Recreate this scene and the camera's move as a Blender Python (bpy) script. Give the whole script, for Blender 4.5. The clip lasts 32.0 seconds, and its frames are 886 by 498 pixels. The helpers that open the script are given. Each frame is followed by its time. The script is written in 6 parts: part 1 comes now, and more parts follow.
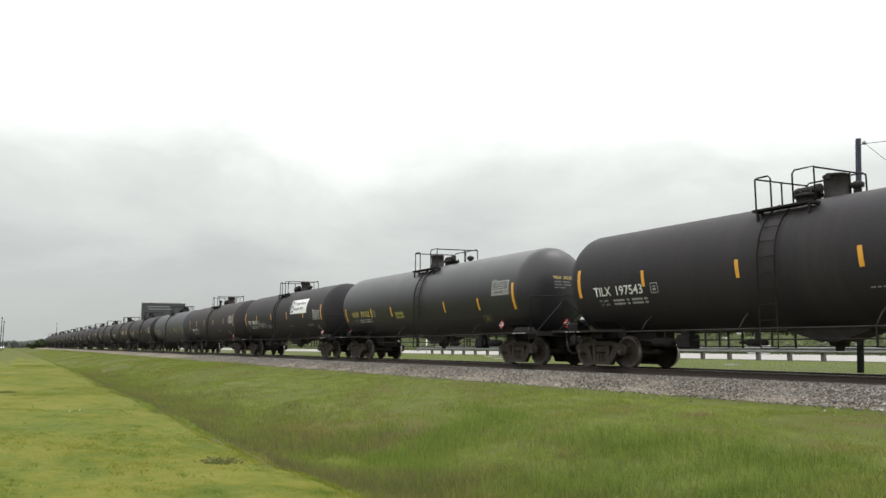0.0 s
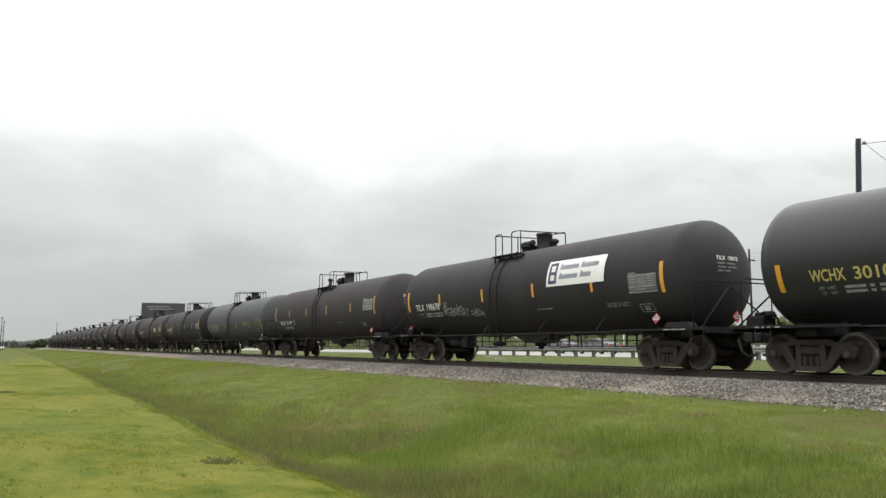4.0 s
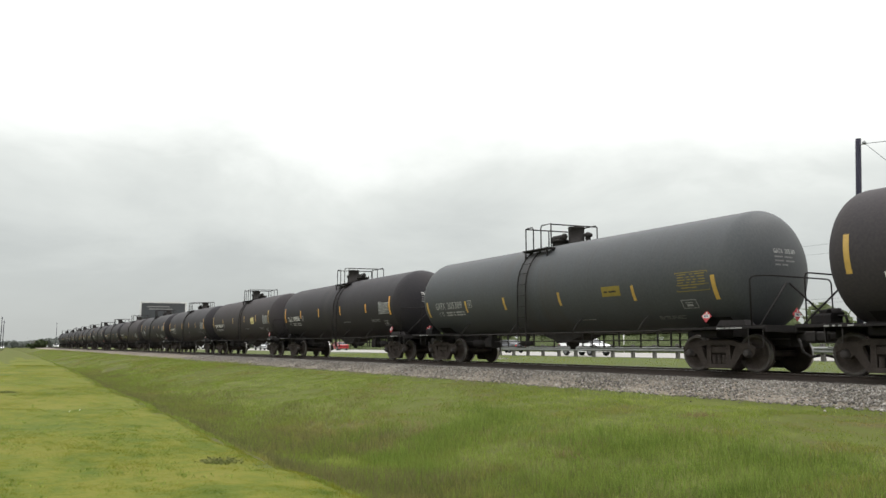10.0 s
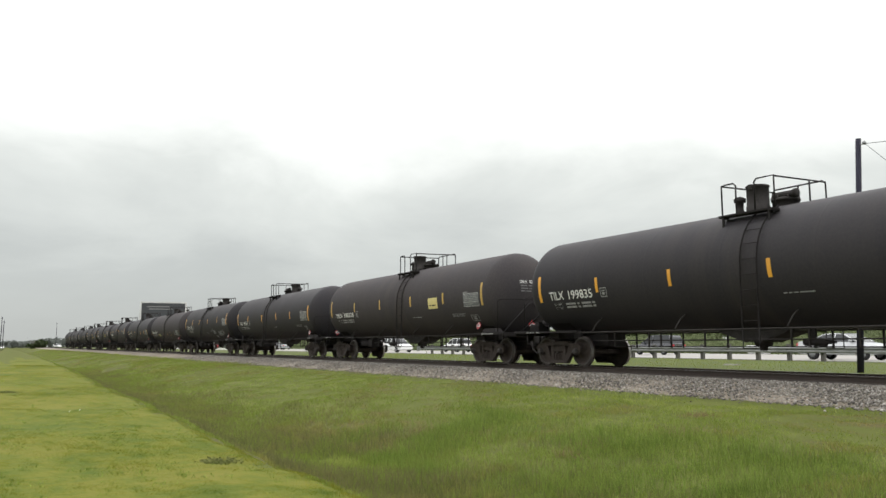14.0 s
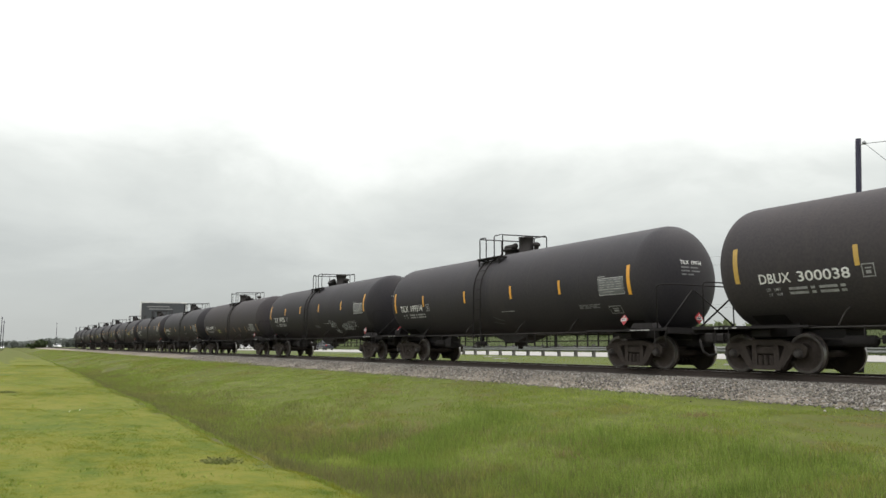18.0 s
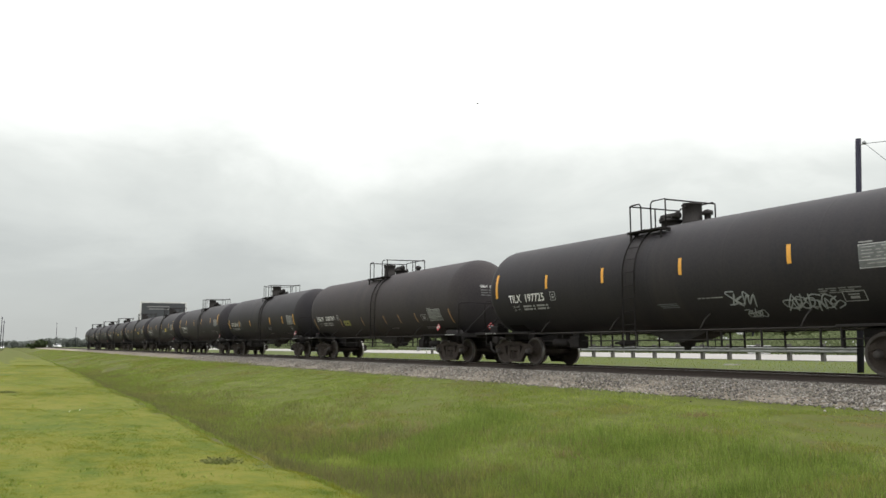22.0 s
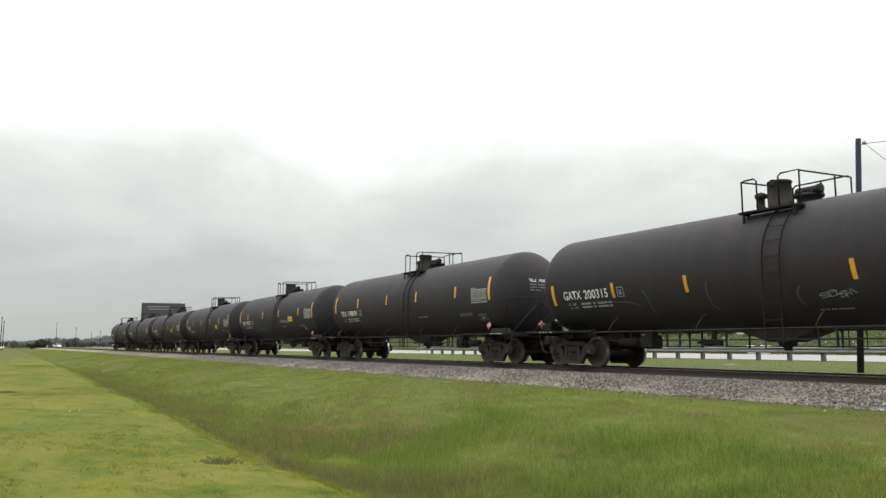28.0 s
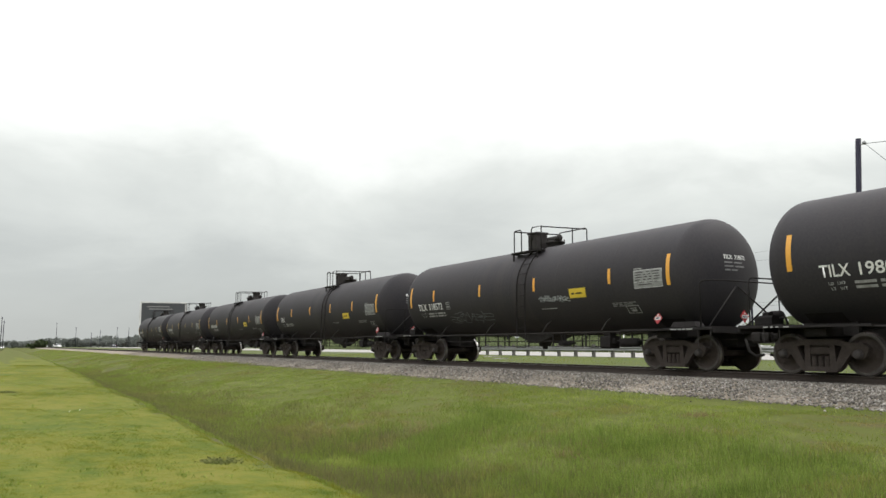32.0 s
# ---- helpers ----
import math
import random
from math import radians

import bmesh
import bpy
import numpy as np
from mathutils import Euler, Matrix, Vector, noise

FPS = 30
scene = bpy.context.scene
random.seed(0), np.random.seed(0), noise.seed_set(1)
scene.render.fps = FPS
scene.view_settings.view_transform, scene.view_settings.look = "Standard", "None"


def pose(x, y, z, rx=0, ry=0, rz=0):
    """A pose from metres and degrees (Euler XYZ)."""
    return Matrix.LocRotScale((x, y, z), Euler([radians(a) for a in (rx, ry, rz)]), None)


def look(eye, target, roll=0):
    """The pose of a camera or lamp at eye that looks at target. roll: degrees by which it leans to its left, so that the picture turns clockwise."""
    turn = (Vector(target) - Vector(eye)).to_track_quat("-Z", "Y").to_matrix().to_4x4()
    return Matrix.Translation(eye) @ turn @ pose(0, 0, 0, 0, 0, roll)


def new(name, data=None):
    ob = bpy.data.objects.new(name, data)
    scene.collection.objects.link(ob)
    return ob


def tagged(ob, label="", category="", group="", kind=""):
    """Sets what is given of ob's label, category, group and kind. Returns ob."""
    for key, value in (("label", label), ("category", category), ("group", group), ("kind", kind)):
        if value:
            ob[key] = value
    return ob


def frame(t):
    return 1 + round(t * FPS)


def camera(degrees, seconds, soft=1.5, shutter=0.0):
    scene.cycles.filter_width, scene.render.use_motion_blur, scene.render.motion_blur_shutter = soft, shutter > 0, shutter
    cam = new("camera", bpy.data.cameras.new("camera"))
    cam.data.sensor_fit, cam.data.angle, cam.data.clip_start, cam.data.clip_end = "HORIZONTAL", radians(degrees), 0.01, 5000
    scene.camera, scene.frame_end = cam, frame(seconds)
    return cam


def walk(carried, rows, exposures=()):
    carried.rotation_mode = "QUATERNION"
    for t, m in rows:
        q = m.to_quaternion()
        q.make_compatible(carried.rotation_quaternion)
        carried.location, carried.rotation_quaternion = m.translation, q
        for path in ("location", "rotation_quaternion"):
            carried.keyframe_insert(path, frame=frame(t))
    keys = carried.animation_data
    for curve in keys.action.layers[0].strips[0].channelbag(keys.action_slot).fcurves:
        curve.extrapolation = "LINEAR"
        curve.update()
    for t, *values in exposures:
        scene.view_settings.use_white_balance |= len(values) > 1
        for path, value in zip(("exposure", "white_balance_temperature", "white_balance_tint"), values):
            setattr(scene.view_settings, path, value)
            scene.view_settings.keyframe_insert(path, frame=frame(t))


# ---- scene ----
# The track runs along x, its rails' top is z = 0; the tripod stands south of it.
EYE = Vector((0.0, -16.699, 0.601))
YAW, TILT = radians(59.947), radians(7.257)
cam = camera(60.04, 32.0, soft=1.5)
AIM = EYE + Vector((-math.sin(YAW) * math.cos(TILT), math.cos(YAW) * math.cos(TILT), math.sin(TILT)))
walk(cam, [(0.0, look(EYE, AIM, 0.13)), (32.0, look(EYE, AIM, 0.13))])


def run(t):
    """How far the train has come at t seconds; 0 at 16 s. A short surge at 19 s, as slack runs in."""
    u = (t - 16) / 16
    return 102.582 * u + 1.636 * u * u + 0.069 * u ** 3 + 0.137 * u ** 4 + 0.17 * math.exp(-((t - 19.1) / 0.6) ** 2)


# ---- light: an overcast sky, the sun behind it ----
SUN_HIGH, SUN_ROUND = radians(58), radians(200)
world = bpy.data.worlds.new("overcast")
scene.world = world
world.use_nodes = True
wn, wl = world.node_tree.nodes, world.node_tree.links
wn.clear()


def wnode(kind, **values):
    n = wn.new(kind)
    for k, v in values.items():
        n.inputs[k].default_value = v
    return n


sky = wn.new("ShaderNodeTexSky")
sky.sky_type, sky.sun_disc = "NISHITA", False
sky.sun_elevation, sky.sun_rotation = SUN_HIGH, SUN_ROUND
coord = wn.new("ShaderNodeTexCoord")
split = wn.new("ShaderNodeSeparateXYZ")
wl.new(coord.outputs["Generated"], split.inputs[0])
flat = wn.new("ShaderNodeMapping")
flat.inputs["Scale"].default_value = (1.0, 1.0, 2.7)
wl.new(coord.outputs["Generated"], flat.inputs["Vector"])
billow = wnode("ShaderNodeTexNoise", Scale=3.0, Detail=6.0, Roughness=0.55, Distortion=0.3)
wl.new(flat.outputs[0], billow.inputs["Vector"])
shift = wn.new("ShaderNodeMath")
shift.operation = "MULTIPLY_ADD"
wl.new(billow.outputs["Fac"], shift.inputs[0])
shift.inputs[1].default_value = 0.24
shift.inputs[2].default_value = -0.115
raised = wn.new("ShaderNodeMath")
raised.operation = "ADD"
wl.new(split.outputs["Z"], raised.inputs[0])
wl.new(shift.outputs[0], raised.inputs[1])
deck = wn.new("ShaderNodeValToRGB")
deck.color_ramp.elements[0].position = 0.0
deck.color_ramp.elements[0].color = (0.172, 0.180, 0.176, 1)
deck.color_ramp.elements[1].position = 1.0
deck.color_ramp.elements[1].color = (1.0, 1.0, 1.0, 1)
for where, c in ((0.10, (0.198, 0.207, 0.202, 1)), (0.20, (0.278, 0.288, 0.276, 1)), (0.29, (0.405, 0.413, 0.398, 1)), (0.42, (0.54, 0.54, 0.53, 1)), (0.7, (0.85, 0.85, 0.85, 1))):
    e = deck.color_ramp.elements.new(where)
    e.color = c
wl.new(raised.outputs[0], deck.inputs[0])
cloud = wnode("ShaderNodeBackground", Strength=3.0)
wl.new(deck.outputs[0], cloud.inputs["Color"])
blue = wnode("ShaderNodeBackground", Strength=0.1)
wl.new(sky.outputs[0], blue.inputs["Color"])
cover = wn.new("ShaderNodeMixShader")
cover.inputs[0].default_value = 0.94
wl.new(blue.outputs[0], cover.inputs[1])
wl.new(cloud.outputs[0], cover.inputs[2])
wout = wn.new("ShaderNodeOutputWorld")
wl.new(cover.outputs[0], wout.inputs[0])

sun = new("sun", bpy.data.lights.new("sun", "SUN"))
sun.data.energy, sun.data.angle, sun.data.color = 1.3, radians(22), (1.0, 0.96, 0.9)
sun.matrix_world = look((-40 * math.sin(SUN_ROUND), -40 * math.cos(SUN_ROUND), 60), (0, 0, 0))
scene.view_settings.exposure = 0.0


# ---- materials ----
def material(name, colour, rough=0.6, metal=0.0, spread=0.25, scale=3.0, fine=40.0, bump=0.0, second=None, coat=0.0, vary=0.0, stretch=(1, 1, 1), spec=0.5):
    """A painted, metal or grown surface: two scales of noise in its colour and roughness, and fine relief."""
    m = bpy.data.materials.new(name)
    m.use_nodes = True
    n, l = m.node_tree.nodes, m.node_tree.links
    b = n["Principled BSDF"]
    b.inputs["Metallic"].default_value = metal
    b.inputs["Specular IOR Level"].default_value = spec
    b.inputs["Coat Weight"].default_value = coat
    co = n.new("ShaderNodeTexCoord")
    mp = n.new("ShaderNodeMapping")
    mp.inputs["Scale"].default_value = stretch
    l.new(co.outputs["Object"], mp.inputs["Vector"])
    big, small = n.new("ShaderNodeTexNoise"), n.new("ShaderNodeTexNoise")
    for x, sc, det in ((big, scale, 5.0), (small, fine, 3.0)):
        x.inputs["Scale"].default_value, x.inputs["Detail"].default_value = sc, det
        l.new(mp.outputs[0], x.inputs["Vector"])
    add = n.new("ShaderNodeMath")
    add.operation = "MULTIPLY_ADD"
    l.new(small.outputs["Fac"], add.inputs[0])
    add.inputs[1].default_value = 0.5
    half = n.new("ShaderNodeMath")
    half.operation = "MULTIPLY"
    l.new(big.outputs["Fac"], half.inputs[0])
    half.inputs[1].default_value = 0.5
    l.new(half.outputs[0], add.inputs[2])
    ramp = n.new("ShaderNodeValToRGB")
    two = second or tuple(min(1.0, c * (1 + spread)) for c in colour)
    one = colour if second else tuple(c * (1 - spread) for c in colour)
    ramp.color_ramp.elements[0].position, ramp.color_ramp.elements[0].color = 0.34, (*one, 1)
    ramp.color_ramp.elements[1].position, ramp.color_ramp.elements[1].color = 0.66, (*two, 1)
    l.new(add.outputs[0], ramp.inputs[0])
    last = ramp.outputs[0]
    if vary:
        info, hsv = n.new("ShaderNodeObjectInfo"), n.new("ShaderNodeHueSaturation")
        span = n.new("ShaderNodeMapRange")
        span.inputs["To Min"].default_value, span.inputs["To Max"].default_value = 1 - vary, 1 + vary
        l.new(info.outputs["Random"], span.inputs["Value"])
        l.new(span.outputs[0], hsv.inputs["Value"])
        l.new(last, hsv.inputs["Color"])
        last = hsv.outputs[0]
    l.new(last, b.inputs["Base Color"])
    rr = n.new("ShaderNodeMapRange")
    rr.inputs["To Min"].default_value, rr.inputs["To Max"].default_value = max(0.03, rough - 0.12), min(1.0, rough + 0.12)
    l.new(big.outputs["Fac"], rr.inputs["Value"])
    l.new(rr.outputs[0], b.inputs["Roughness"])
    if bump:
        bp = n.new("ShaderNodeBump")
        bp.inputs["Strength"].default_value, bp.inputs["Distance"].default_value = bump, 0.02
        l.new(small.outputs["Fac"], bp.inputs["Height"])
        l.new(bp.outputs[0], b.inputs["Normal"])
    return m


def island_vary(m, low, high):
    """Lets the pieces of a joined mesh differ in brightness, island by island."""
    n, l = m.node_tree.nodes, m.node_tree.links
    b = n["Principled BSDF"]
    was = b.inputs["Base Color"].links[0].from_socket
    geo, span, hsv = n.new("ShaderNodeNewGeometry"), n.new("ShaderNodeMapRange"), n.new("ShaderNodeHueSaturation")
    span.inputs["To Min"].default_value, span.inputs["To Max"].default_value = low, high
    l.new(geo.outputs["Random Per Island"], span.inputs["Value"])
    l.new(span.outputs[0], hsv.inputs["Value"])
    l.new(was, hsv.inputs["Color"])
    l.new(hsv.outputs[0], b.inputs["Base Color"])
    return m


def leafy(*args, **more):
    """A thin leaf: half of the light goes through it."""
    m = material(*args, **more)
    n, l = m.node_tree.nodes, m.node_tree.links
    b = n["Principled BSDF"]
    through_leaf, mix = n.new("ShaderNodeBsdfTranslucent"), n.new("ShaderNodeMixShader")
    l.new(b.inputs["Base Color"].links[0].from_socket, through_leaf.inputs["Color"])
    mix.inputs[0].default_value = 0.45
    l.new(b.outputs[0], mix.inputs[1])
    l.new(through_leaf.outputs[0], mix.inputs[2])
    l.new(mix.outputs[0], n["Material Output"].inputs["Surface"])
    return m


def toned(m, stops, scales, mix=(0.5, 0.3, 0.2), stretch=(1, 1, 1)):
    """Lets a ground cover change its colour in patches: three sizes of noise pick from a row of colours."""
    n, l = m.node_tree.nodes, m.node_tree.links
    b = n["Principled BSDF"]
    co, mp = n.new("ShaderNodeTexCoord"), n.new("ShaderNodeMapping")
    mp.inputs["Scale"].default_value = stretch
    l.new(co.outputs["Object"], mp.inputs["Vector"])
    total = None
    for sc, w in zip(scales, mix):
        x, k = n.new("ShaderNodeTexNoise"), n.new("ShaderNodeMath")
        x.inputs["Scale"].default_value, x.inputs["Detail"].default_value = sc, 3.0
        l.new(mp.outputs[0], x.inputs["Vector"])
        k.operation = "MULTIPLY_ADD"
        k.inputs[1].default_value = w
        l.new(x.outputs["Fac"], k.inputs[0])
        if total is None:
            k.inputs[2].default_value = 0.0
        else:
            l.new(total, k.inputs[2])
        total = k.outputs[0]
    ramp = n.new("ShaderNodeValToRGB")
    e = ramp.color_ramp.elements
    e[0].position, e[0].color = stops[0][0], (*stops[0][1], 1)
    e[1].position, e[1].color = stops[-1][0], (*stops[-1][1], 1)
    for at, c in stops[1:-1]:
        e.new(at).color = (*c, 1)
    l.new(total, ramp.inputs[0])
    for link in list(b.inputs["Base Color"].links):
        l.remove(link)
    l.new(ramp.outputs[0], b.inputs["Base Color"])
    for x in n:
        if x.type == "BSDF_TRANSLUCENT":
            l.new(ramp.outputs[0], x.inputs["Color"])
    return m


def spilled(m, stain, strength):
    """Brown runs of spilt load and dust down the shell below the fittings, and thin dust streaks all along."""
    n, l = m.node_tree.nodes, m.node_tree.links
    b = n["Principled BSDF"]
    was = b.inputs["Base Color"].links[0].from_socket
    co, sep, mp = n.new("ShaderNodeTexCoord"), n.new("ShaderNodeSeparateXYZ"), n.new("ShaderNodeMapping")
    l.new(co.outputs["Object"], sep.inputs[0])
    mp.inputs["Scale"].default_value = (3.2, 0.35, 0.35)
    l.new(co.outputs["Object"], mp.inputs["Vector"])
    runs = n.new("ShaderNodeTexNoise")
    runs.inputs["Scale"].default_value, runs.inputs["Detail"].default_value = 1.0, 5.0
    l.new(mp.outputs[0], runs.inputs["Vector"])
    far = n.new("ShaderNodeMath")
    far.operation = "ABSOLUTE"
    l.new(sep.outputs["X"], far.inputs[0])
    near = n.new("ShaderNodeMapRange")
    near.interpolation_type = "SMOOTHSTEP"
    for k, v in (("From Min", 0.4), ("From Max", 2.4), ("To Min", 1.0), ("To Max", 0.25)):
        near.inputs[k].default_value = v
    l.new(far.outputs[0], near.inputs["Value"])
    cut = n.new("ShaderNodeMapRange")
    for k, v in (("From Min", 0.42), ("From Max", 0.70), ("To Min", 0.0), ("To Max", strength)):
        cut.inputs[k].default_value = v
    l.new(runs.outputs["Fac"], cut.inputs["Value"])
    amount = n.new("ShaderNodeMath")
    amount.operation = "MULTIPLY"
    l.new(near.outputs[0], amount.inputs[0])
    l.new(cut.outputs[0], amount.inputs[1])
    mix = n.new("ShaderNodeMix")
    mix.data_type = "RGBA"
    l.new(amount.outputs[0], mix.inputs["Factor"])
    l.new(was, mix.inputs["A"])
    mix.inputs["B"].default_value = (*stain, 1)
    l.new(mix.outputs["Result"], b.inputs["Base Color"])
    return m


def island_tones(m, stops):
    """Gives each piece of a joined mesh one of a row of colours."""
    n, l = m.node_tree.nodes, m.node_tree.links
    b = n["Principled BSDF"]
    geo, ramp = n.new("ShaderNodeNewGeometry"), n.new("ShaderNodeValToRGB")
    e = ramp.color_ramp.elements
    e[0].position, e[0].color = stops[0][0], (*stops[0][1], 1)
    e[1].position, e[1].color = stops[-1][0], (*stops[-1][1], 1)
    for at, c in stops[1:-1]:
        e.new(at).color = (*c, 1)
    l.new(geo.outputs["Random Per Island"], ramp.inputs[0])
    for link in list(b.inputs["Base Color"].links):
        l.remove(link)
    l.new(ramp.outputs[0], b.inputs["Base Color"])
    return m


